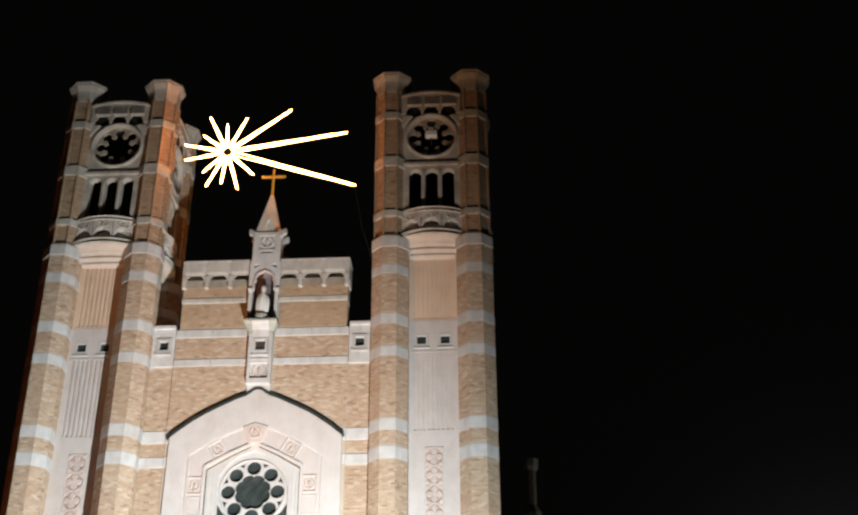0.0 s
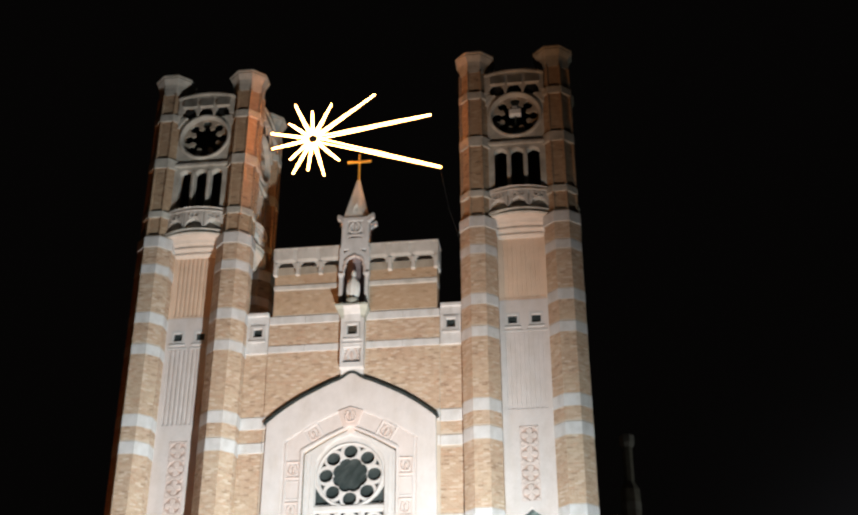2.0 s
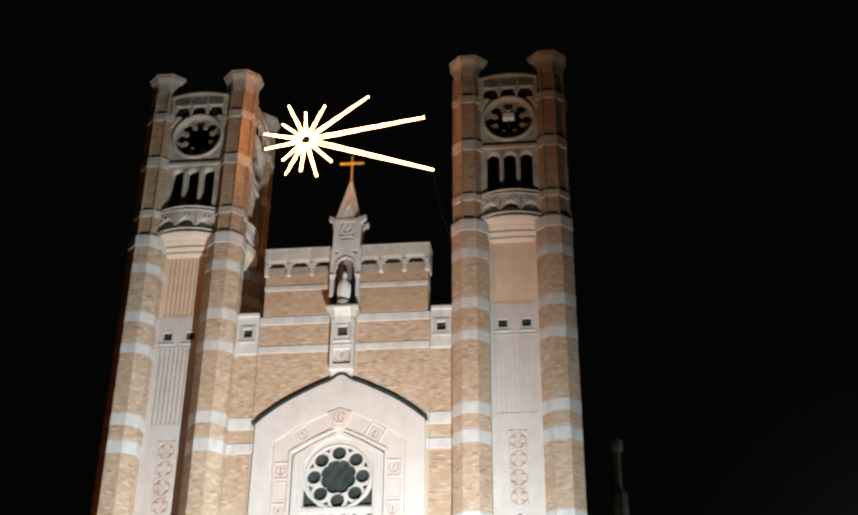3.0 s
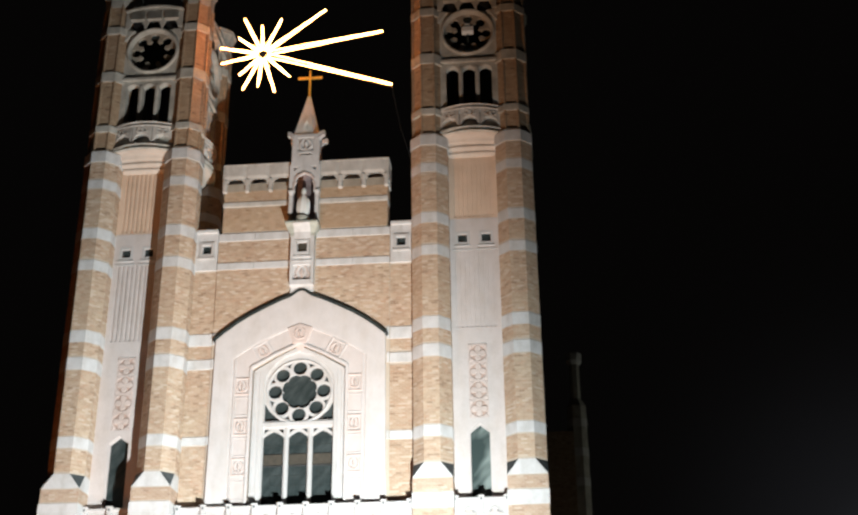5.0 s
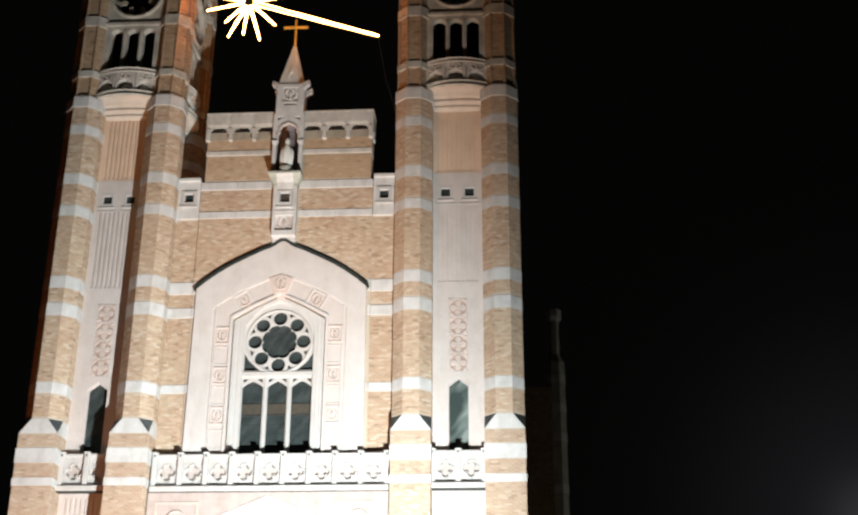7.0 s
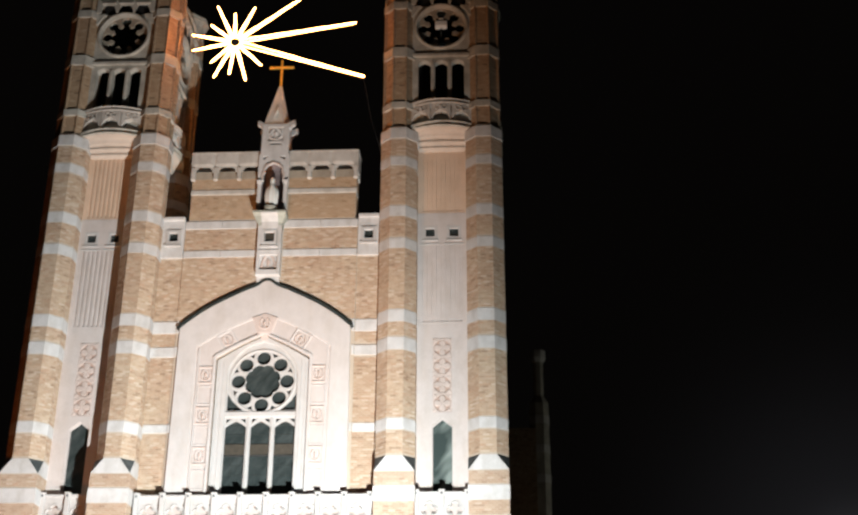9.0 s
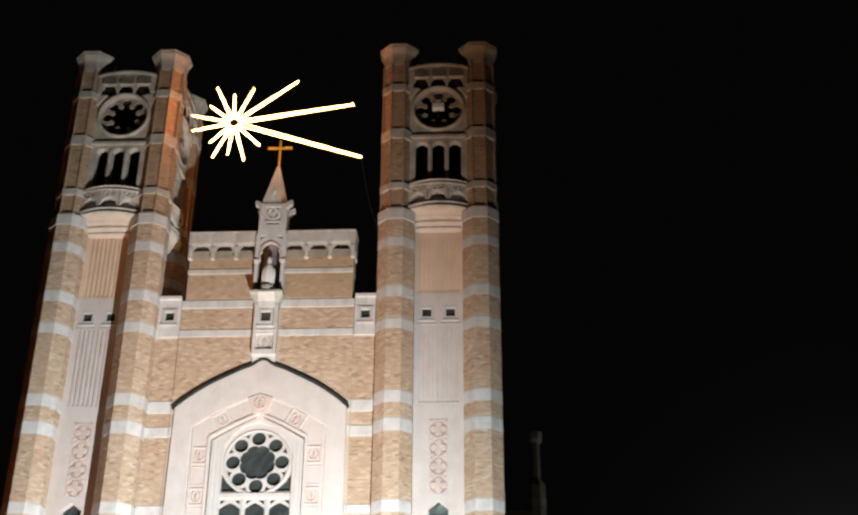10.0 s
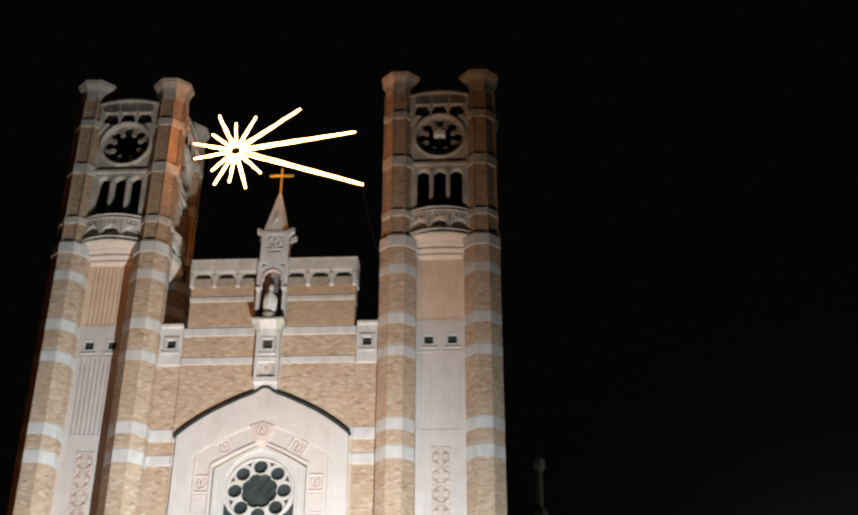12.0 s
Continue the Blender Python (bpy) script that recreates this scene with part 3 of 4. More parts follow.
    part("coping", plate(cop, [], 0.06, 0.5, 0.01), AGED, para, m=m)
    # added black boards paint the unlit inside of the belfry
    part("louvre_board", boxes((-1.25, 1.25, 1.5, 1.55, 27.84, 34.2)), DARK, bay, "black boards standing in for the unlit belfry", m=m)


def bell_tower():
    tower = thing("bell_tower", (0, 0, 0), "square church bell tower of buff brick banded with pale stone", "tower", "pair of church towers")
    for sx in (-1, 1):
        for y in (0.725, 0.725 + 2 * SPAN):
            turret(tower, sx * SPAN, y, y < 1)
    for q in range(4):
        m = Matrix.Translation((0, MID_Y, 0)) @ Matrix.Rotation(q * math.pi / 2, 4, "Z") @ Matrix.Translation((0, -MID_Y, 0))
        tower_face(tower, m)
    part("tower_roof", loft([[(-1.6, MID_Y - 1.6, 34.0), (1.6, MID_Y - 1.6, 34.0), (1.6, MID_Y + 1.6, 34.0), (-1.6, MID_Y + 1.6, 34.0)], [(-0.1, MID_Y - 0.1, 34.6), (0.1, MID_Y - 0.1, 34.6), (0.1, MID_Y + 0.1, 34.6), (-0.1, MID_Y + 0.1, 34.6)]]), LEAD, tower, "low dark lead roof")
    return tower


tower = bell_tower()
# old towers: each leans in by a hair
tower.location, tower.rotation_euler = (TOWER_X + 0.05, 0, 0), (0, -0.003, 0)
other = copy_thing(tower, pose(-TOWER_X - 0.09, 0, 0, 0, 0.32, 0))
# the other tower's lancets go without the strong painted reflection
for ob in other.children_recursive:
    if ob.name.startswith("glazing"):
        ob.material_slots[0].link = "OBJECT"
        ob.material_slots[0].material = GLASS

# ---------------------------------------------------------------- nave front
SIDE = 4.425
OPEN = [(-1.8, 12.0), (1.8, 12.0), (1.8, 18.2), (1.76, 18.27), (0.9, 18.77), (0.0, 19.2), (-0.9, 18.77), (-1.76, 18.27), (-1.8, 18.2)]
nave = part("wall_nave", plate(rect(-SIDE, SIDE, 0.0, 24.0), [OPEN], WALL_Y, 1.6), MORTAR)
tagged(nave, "buff brick nave front with pale stone bands", "wall", kind="structure")
part("brick_field", plate([(-3.47, 11.0), (3.47, 11.0), (3.47, 24.0), (-3.47, 24.0)], [OPEN], 0.94, WALL_Y), MORTAR, nave)
for z0, z1, x1 in ((23.74, 24.08, 3.47), (22.49, 22.78, 3.47), (19.30, 19.79, SIDE), (18.33, 18.73, SIDE), (15.32, 15.64, SIDE)):
    for s in (-1, 1):
        inner = 0.5 if z0 > 20 else 3.36
        if x1 > 3.5:
            part("stone_band", boxes((min(s * 3.48, s * SIDE), max(s * 3.48, s * SIDE), 0.965, 1.02, z0, z1), bevel=0.008), STONE, nave)
        n = 2 if inner < 1 else 1
        for i in range(n):
            p, q = (s * (inner + (3.47 - inner) * k / n) for k in (i, i + 1))
            part("stone_band", boxes((min(p, q) + 0.004, max(p, q) - 0.004, 0.905, 0.96, z0, z1), bevel=0.008), STONE, nave)
for s in (-1, 1):
    c = s * 3.92
    a, b = min(s * 3.5, s * SIDE), max(s * 3.5, s * SIDE)
    bm = plate(rect(a, b, 22.5, 24.12), [rect(c - 0.185, c + 0.185, 23.2, 23.59)], 0.9, 1.0, 0.012)
    blk = part("stone_block", bm, STONE, nave, "pale stone block with a small square window")
    part("window_frame", plate(rect(c - 0.29, c + 0.29, 23.06, 23.7), [rect(c - 0.19, c + 0.19, 23.195, 23.595)], 0.85, 0.91, 0.012), WHITE, blk)
    part("window_sill", boxes((c - 0.33, c + 0.33, 0.82, 0.91, 22.98, 23.05)), WHITE, blk)
    part("pane", boxes((c - 0.25, c + 0.25, 0.985, 0.995, 23.15, 23.65)), GLASS, blk)
    part("coping", boxes((a, b, 0.82, 1.4, 24.12, 24.28), bevel=0.02), STONE, nave)

# raised parapet in the middle, stone machicolation on top
parapet = thing("parapet", (0, 0, 0), "raised brick parapet with an overhanging pale stone battlement", "parapet")
core = part("brick_wall", boxes((-3.36, -0.5, 0.94, 1.7, 24.0, 26.1), (0.5, 3.36, 0.94, 1.7, 24.0, 26.1)), MORTAR, parapet)
part("stone_band", boxes((-3.38, -0.5, 0.90, 1.72, 25.28, 25.48), bevel=0.01), PARA, core)
part("stone_band", boxes((0.5, 3.38, 0.90, 1.72, 25.28, 25.48), bevel=0.01), PARA, core)
for x in (-3.38, 0.5):
    part("stone_course", boxes((x, x + 2.88, 0.92, 1.1, 25.98, 26.33)), STAINED_SHADED, parapet, "stained rendered course under the slots")
PLACES = [s * c for s in (-1, 1) for c in (0.95, 1.93, 2.88)]
teeth = [(-3.43, 26.24)]
for c in sorted(PLACES):
    if c == 0.95:
        teeth += [(-0.5, 26.24), (-0.5, 26.7), (0.5, 26.7), (0.5, 26.24)]
    teeth += [(c - 0.33, 26.24), (c - 0.33, 26.34), (c - 0.2, 26.47), (c + 0.2, 26.47), (c + 0.33, 26.34), (c + 0.33, 26.24)]
teeth += [(3.43, 26.24), (3.43, 27.1), (-3.43, 27.1)]
slab = part("battlement", plate(teeth, [], 0.79, 0.815), PARA, parapet)
for x in (-3.42, 3.3):
    part("end_block", boxes((x, x + 0.12, 0.816, 1.29, 26.25, 27.09)), PARA, slab)
part("back_wall", boxes((-3.42, 3.42, 1.36, 1.75, 26.1, 27.15)), PARA, parapet)
for c in PLACES:
    ring = lambda a, b, z, y: [(c + a, y, z), (c + b, y, z), (c + b, y, 27.1), (c + a, y, 27.1)]
    part("merlon_block", loft([ring(-0.47, 0.42, 26.49, 0.792), ring(-0.47, 0.27, 26.62, 0.752)]), PARA, slab)
for s in (-1, 1):
    for c in (1.44, 2.40, 3.33):
        part("tongue", boxes((s * c - 0.085, s * c + 0.085, 0.75, 0.95, 25.9, 26.47), bevel=0.02), PARA, parapet)
part("coping", boxes((-3.44, 3.44, 0.745, 1.8, 27.1, 27.16), bevel=0.02), PARA, parapet)

# ---------------------------------------------------------------- gabled surround of the great window
HALF = [(3.30, 19.50), (2.95, 19.80), (2.45, 20.17), (2.0, 20.45), (1.6, 20.66), (1.2, 20.86), (0.8, 21.05), (0.48, 21.17), (0.30, 21.27), (0.17, 21.38), (0.07, 21.43)]
GABLE = [(-3.36, 11.7), (3.36, 11.7)] + HALF + [(-x, z) for x, z in HALF[::-1]]
ARCH = [(2.60, 18.72), (2.1, 19.07), (1.6, 19.36), (1.1, 19.60), (0.5, 19.86), (0.0, 20.04)]
FIELD = [(-2.55, 11.72), (2.55, 11.72)] + ARCH + [(-x, z) for x, z in ARCH[-2::-1]]
surround = thing("window_surround", (0, 0, 0), "gabled pale stone surround with carved panels round the great window", "window surround")
part("gable_frame", plate(GABLE, [FIELD], 0.82, 0.94, 0.02), PINK, surround)
inner = part("stone_field", plate([(x * 1.0, z) for x, z in FIELD], [OPEN], 0.86, 0.945), PANEL, surround, "pinkish stone field inside the gable")
hood = [(x, z - 0.035) for x, z in HALF] + [(-x, z - 0.035) for x, z in HALF[::-1]]
outer = [(x * 1.012 + (0.03 if x > 0 else -0.03), z + 0.11) for x, z in hood]
part("hood", plate([(3.36, 19.38)] + hood[:] + [(-3.36, 19.38)] + [(-3.43, 19.45)] + outer[::-1] + [(3.43, 19.45)], [], 0.80, 0.96), LEAD, surround, "dark lead covering on the gable's edge")
band = ARCH + [(-x, z) for x, z in ARCH[-2::-1]]
part("arch_moulding", plate(band + [(x, z - 0.07) for x, z in band[::-1]], [], 0.825, 0.87, 0.015), PINK, surround)
# roll round the opening
lip = [(x, z) for x, z in OPEN]
grown = [(x * 1.05, z + (0.0 if z < 13 else 0.07)) for x, z in OPEN]
part("opening_moulding", plate(grown, [lip], 0.80, 0.87, 0.012), PINK, surround)
for s in (-1, 1):
    for i, c in enumerate((17.55, 15.95, 14.40)):
        p = part("carved_panel", plate(rect(s * 2.16 - 0.28, s * 2.16 + 0.28, c - 0.33, c + 0.33), [rect(s * 2.16 - 0.24, s * 2.16 + 0.24, c - 0.29, c + 0.29)], 0.82, 0.87, 0.01), CARVED, surround)
        part("relief", carving(s * 2.16, c, 0.45, 0.52, 0.86, 30 + i + 5 * s, 0.045), CARVED, p)
    for c in (16.75, 15.17, 13.5):
        part("plain_panel", plate(rect(s * 2.16 - 0.27, s * 2.16 + 0.27, c - 0.36, c + 0.36), [rect(s * 2.16 - 0.25, s * 2.16 + 0.25, c - 0.34, c + 0.34)], 0.835, 0.87), PINK, surround)
    # panel on the slope of the arch
    tilt = Matrix.Translation((s * 1.40, 0, 18.95)) @ Matrix.Rotation(s * 0.52, 4, "Y")
    p = part("carved_panel", plate(rect(-0.32, 0.32, -0.36, 0.34), [rect(-0.29, 0.29, -0.33, 0.31)], 0.82, 0.87, 0.008), PINK, surround, m=tilt)
    part("relief", carving(0, 0, 0.52, 0.54, 0.86, 50 + s, 0.045), CARVED, p, m=tilt)
    part("side_moulding", boxes((s * 2.47 - 0.03, s * 2.47 + 0.03, 0.82, 0.87, 11.8, 18.7)), PINK, surround)
key = part("keystone", plate([(-0.25, 19.22), (0.25, 19.22), (0.47, 19.84), (0.0, 20.0), (-0.47, 19.84)], [], 0.78, 0.87, 0.02), CARVED, surround, "carved keystone")
part("relief", carving(0.0, 19.6, 0.55, 0.56, 0.78, 61, 0.045), CARVED, key)

# ---------------------------------------------------------------- great window
WIN = [(-1.36, 12.9), (1.36, 12.9), (1.36, 17.6), (1.29, 17.98), (1.0, 18.4), (0.6, 18.75), (0.0, 18.95), (-0.6, 18.75), (-1.0, 18.4), (-1.29, 17.98), (-1.36, 17.6)]
window = thing("window_1", (0, 0, 0), "tall stone traceried window with a rose over three lights", "window", kind="structure")
part("window_frame", plate([(x * 0.972, z - (0.0 if z < 13 else 0.06)) for x, z in OPEN], [WIN], 0.97, 1.30, 0.015), WHITE, window)
RC = 17.35
lobes = [circle(0.93 * math.cos(i * math.pi / 4 + math.pi / 2), RC + 0.93 * math.sin(i * math.pi / 4 + math.pi / 2), 0.275, 18) for i in range(8)]
corner = []
for s in (-1, 1):
    corner.append([(s * 1.32, 16.2), (s * 0.66, 16.2), (s * 0.87, 16.37), (s * 1.12, 16.6), (s * 1.32, 16.92)])
spand = [[(r * math.cos((i + 0.5) * math.pi / 4 + d), RC + r * math.sin((i + 0.5) * math.pi / 4 + d)) for r, d in ((0.99, 0.0), (1.1, -0.06), (1.17, -0.15), (1.185, 0.0), (1.17, 0.15), (1.1, 0.06))] for i in range(8)]
part("rose_tracery", plate([(-1.37, 16.1), (1.37, 16.1)] + WIN[2:], lobes + corner + spand + [[((0.625 + 0.075 * abs(math.sin(4 * a)) ** 0.6) * math.cos(a), RC + (0.625 + 0.075 * abs(math.sin(4 * a)) ** 0.6) * math.sin(a)) for a in (2 * math.pi * i / 64 for i in range(64))]], 1.08, 1.17, 0.006), WHITE, window, "round stone tracery with eight lobes")
part("rose_ring", ring_bar(0, RC, 1.08, 1.25, 0.045, 48, 6), WHITE, window, smooth=True)
part("transom", boxes((-1.36, 1.36, 1.02, 1.22, 15.94, 16.15), bevel=0.02), WHITE, window)
lights = [lancet(a, b, 12.95, 15.56, 15.80, 5, 0.5) for a, b in ((-1.33, -0.52), (-0.36, 0.39), (0.55, 1.33))]
lights += [[(a + s * 0.03, 15.90), (a + s * 0.03, 15.70), (a + s * 0.28, 15.90)][::s] for a, b in ((-1.33, -0.52), (-0.36, 0.39), (0.55, 1.33)) for a, s in ((a, 1), (b, -1))]
part("light_frame", plate(rect(-1.37, 1.37, 12.9, 15.96), lights, 1.1, 1.18, 0.01), WHITE, window)
for x in (-0.435, 0.465):
    part("mullion", loft([[(x - 0.075, 1.12, z), (x - 0.035, 1.04, z), (x + 0.035, 1.04, z), (x + 0.075, 1.12, z)] for z in (12.9, 15.95)]), WHITE, window)
for x in (-1.66, -1.50, 1.50, 1.66):
    part("jamb_roll", tube([(x, 0.965, 12.9), (x, 0.965, 15.5), (x, 0.965, 18.05 + 0.5 * (1.7 - abs(x)))], 0.022, 6), WHITE, window)
part("keyblock", plate([(-0.1, 18.98), (0.1, 18.98), (0.14, 19.12), (0.0, 19.2), (-0.14, 19.12)], [], 0.95, 1.0, 0.01), CARVED, window)
part("sill", boxes((-1.3, 1.3, 0.9, 1.3, 12.75, 12.93), bevel=0.03), WHITE, window)
part("pane", boxes((-1.35, 1.35, 1.235, 1.245, 16.0, 18.95)), GLASS, window, "dark leaded glass of the rose")
for a, b in ((-1.35, -0.5), (-0.4, 0.4), (0.5, 1.35)):
    part("pane", boxes((a, b, 1.235, 1.245, 12.9, 14.46)), GLASS, window)
    part("pane", boxes((a, b, 1.235, 1.245, 14.96, 15.95)), GLASS, window)
    part("board", boxes((a, b, 1.225, 1.245, 14.5, 14.93)), DULL, window, "dull brownish panel across the light")
    for z in (13.35, 13.75, 14.12, 15.3, 15.65):
        part("saddle_bar", boxes((a, b, 1.222, 1.236, z - 0.008, z + 0.008)), LEAD, window)
    for f in (0.36, 0.64):
        part("came", boxes((a + (b - a) * f - 0.008, a + (b - a) * f + 0.008, 1.224, 1.237, 12.95, 14.46)), LEAD, window)
    part("saddle_bar", boxes((a, b, 1.19, 1.215, 14.46, 14.5)), STEEL, window)
# black board painted for the church's unlit inside
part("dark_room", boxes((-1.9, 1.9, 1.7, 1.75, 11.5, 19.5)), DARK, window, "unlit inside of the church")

# ---------------------------------------------------------------- niche pinnacle with statue and cross
pin = thing("niche_pinnacle", (0, 0, 0), "pale stone pinnacle with a statue niche, mossy at its bracket", "pinnacle")
part("pier", plate(rect(-0.46, 0.46, 21.60, 24.0), [rect(-0.2, 0.2, 23.0, 23.42), rect(-0.36, 0.36, 21.80, 22.46)], 0.62, 0.92, 0.015), STONE, pin)
part("pier_back", boxes((-0.455, 0.455, 0.74, 0.95, 21.61, 23.9)), STONE, pin)
part("pier_foot", boxes((-0.455, 0.455, 0.84, 0.95, 21.0, 21.605)), STONE, pin)
part("pane", boxes((-0.195, 0.195, 0.69, 0.70, 23.01, 23.41)), DULL, pin, "dull pane of the small square window")
part("window_frame", plate(rect(-0.29, 0.29, 22.88, 23.52), [rect(-0.205, 0.205, 22.995, 23.425)], 0.59, 0.63, 0.012), STONE, pin)
part("sill", boxes((-0.34, 0.34, 0.56, 0.64, 22.76, 22.82)), STONE, pin)
part("sill", boxes((-0.40, 0.40, 0.59, 0.64, 22.58, 22.63)), STONE, pin)
part("relief", carving(0, 22.12, 0.72, 0.76, 0.735, 71, 0.04), CARVED, pin)
def sq(w, y0, y1, z):
    return [(-w, y0, z), (w, y0, z), (w, y1, z), (-w, y1, z)]
part("bracket", loft([sq(0.465, 0.66, 1.0, 23.5), sq(0.50, 0.60, 1.0, 23.82), sq(0.62, 0.42, 1.0, 24.04), sq(0.66, 0.24, 1.0, 24.12), sq(0.66, 0.24, 1.0, 24.20), sq(0.62, 0.28, 1.0, 24.22)]), MOSSY, pin, "mossy flared stone bracket, greenish at its edges")
part("bracket_face", loft([sq(0.33, 0.61, 0.9, 23.56), sq(0.33, 0.55, 0.9, 23.84), sq(0.33, 0.37, 0.9, 24.03), sq(0.33, 0.225, 0.9, 24.11)]), STONE, pin, "clean pale stone face of the bracket")
# niche lining: the shade of the hollow is put into its dark colour
part("niche_back", boxes((-0.56, 0.56, 1.30, 1.355, 24.2, 26.7)), NICHE_SHADE, pin, "back of the deep niche, darkened for its shade")
part("niche_soffit", boxes((-0.5, 0.5, 0.70, 1.30, 26.56, 26.598)), NICHE_SHADE, pin)
part("niche_floor", boxes((-0.49, 0.49, 0.90, 1.30, 24.0, 24.2)), NICHE_SHADE, pin)
for s in (-1, 1):
    part("niche_side", boxes((min(s * 0.44, s * 0.495), max(s * 0.44, s * 0.495), 0.72, 1.30, 24.2, 26.6)), NICHE_SHADE, pin)
for s in (-1, 1):
    part("shaft", loft([sq(0.085, 0.55, 0.72, 24.22), sq(0.07, 0.57, 0.70, 24.34), sq(0.07, 0.57, 0.70, 25.52), sq(0.10, 0.53, 0.74, 25.64), sq(0.11, 0.52, 0.75, 25.72)]), STONE, pin, m=Matrix.Translation((s * 0.53, 0, 0)))
arch = [(0.40, 25.72), (0.40, 25.98), (0.33, 26.12), (0.36, 26.22), (0.24, 26.40), (0.0, 26.52)]
head = arch + [(-x, z) for x, z in arch[-2::-1]]
part("canopy", plate([(-0.62, 25.70), (-0.395, 25.70)] + head[::-1] + [(0.395, 25.70), (0.62, 25.70), (0.62, 26.9), (0.56, 27.0), (0.55, 28.35), (-0.55, 28.35), (-0.56, 27.0), (-0.62, 26.9)], [[(-0.46, 26.64), (-0.18, 26.84), (-0.46, 26.84)], [(0.46, 26.64), (0.46, 26.84), (0.18, 26.84)], [(-0.34, 27.36), (0.34, 27.36), (0.2, 27.47), (-0.2, 27.47)], rect(-0.34, 0.34, 27.55, 28.2)], 0.60, 0.70, 0.012), STONE, pin, "stone canopy over the niche")
part("arch_moulding", plate([(x * 1.16, z + (0.05 if z > 25.8 else 0.0)) for x, z in head[::-1]] + [(x, z) for x, z in head], [], 0.55, 0.61, 0.01), CARVED, pin, "pinkish cusped arch moulding")
part("canopy_body", boxes((-0.54, 0.54, 0.90, 1.5, 26.6, 28.35)), STONE, pin)
part("canopy_recess", boxes((-0.5, 0.5, 0.66, 0.80, 27.52, 28.24)), STONE, pin)
part("relief", carving(0, 27.87, 0.62, 0.62, 0.65, 72, 0.07), STONE, pin)
for s in (-1, 1):
    for y in (0.70, 1.40):
        part("gargoyle", loft([[(s * (0.5 + d), y - h, 28.42 - f - h), (s * (0.5 + d), y + h, 28.42 - f - h), (s * (0.5 + d), y + h * 0.7, 28.42 - f + h), (s * (0.5 + d), y - h * 0.7, 28.42 - f + h)] for d, h, f in ((0.0, 0.15, 0.18), (0.10, 0.14, 0.11), (0.18, 0.11, 0.03), (0.25, 0.115, 0.01), (0.285, 0.06, 0.0))]), STONE, pin)
def five(w, y0, y1, z):
    return [(-w, y0, z), (0.52 * w, y0, z), (w, y0 + 0.55 * w, z), (w, y1, z), (-w, y1, z)]
part("spire", loft([five(0.54, 0.62, 1.5, 28.33), five(0.50, 0.66, 1.48, 28.45), five(0.06, 1.02, 1.14, 30.42)]), BLEACHED, pin, "tapering stone spire, one side coloured dark for its shade")
spire = pin.children[-1]
# facets turned to +x take the dark colour as painted shade
spire.data.materials.append(SPIRE_SHADE)
for f in spire.data.polygons:
    f.material_index = 1 if f.normal.x > 0.4 else 0
part("dormer", plate([(-0.15, 28.62), (0.15, 28.62), (0.13, 28.85), (0.0, 29.2), (-0.13, 28.85)], [[(-0.09, 28.68), (0.09, 28.68), (0.07, 28.85), (0.0, 29.02), (-0.07, 28.85)]], 0.69, 0.95, 0.01), BLEACHED, pin, "small gabled panel on the spire")

rings = []
for z, a, b, dx in ((24.5, 0.19, 0.15, 0), (24.62, 0.23, 0.17, 0), (24.9, 0.255, 0.18, 0.0), (25.14, 0.25, 0.175, 0.01), (25.30, 0.20, 0.15, 0.01), (25.40, 0.13, 0.12, 0.01), (25.47, 0.08, 0.09, 0.01), (25.56, 0.092, 0.10, 0.01), (25.68, 0.092, 0.10, 0.015), (25.77, 0.06, 0.07, 0.015), (25.81, 0.02, 0.03, 0.015)):
    rings.append([(dx + a * math.cos(t) * (1 + 0.12 * math.cos(7 * t)), 0.52 + b * math.sin(t) * (1 + 0.12 * math.cos(7 * t)), z) for t in (2 * math.pi * i / 28 for i in range(28))])
tagged(part("statue", loft(rings), STATUE, smooth=True), "whitewashed robed statue standing in the niche", "statue")
tagged(part("plinth", loft([[(r * math.cos(t), 0.52 + r * math.sin(t), z) for t in (2 * math.pi * i / 16 for i in range(16))] for r, z in ((0.18, 24.2), (0.27, 24.32), (0.28, 24.44), (0.22, 24.5))]), MOSSY), "mossy round stone plinth under the statue", "plinth")

cross = thing("cross", (0, 1.08, 30.4), "small gilded metal cross on the spire", "cross")
part("upright", boxes((-0.04, 0.04, -0.03, 0.03, 0.0, 1.34), bevel=0.01), GILT, cross)
part("arm", boxes((-0.52, -0.041, -0.03, 0.03, 0.91, 1.02), bevel=0.01), GILT, cross)
part("arm", boxes((0.041, 0.52, -0.03, 0.03, 0.91, 1.02), bevel=0.01), GILT, cross)

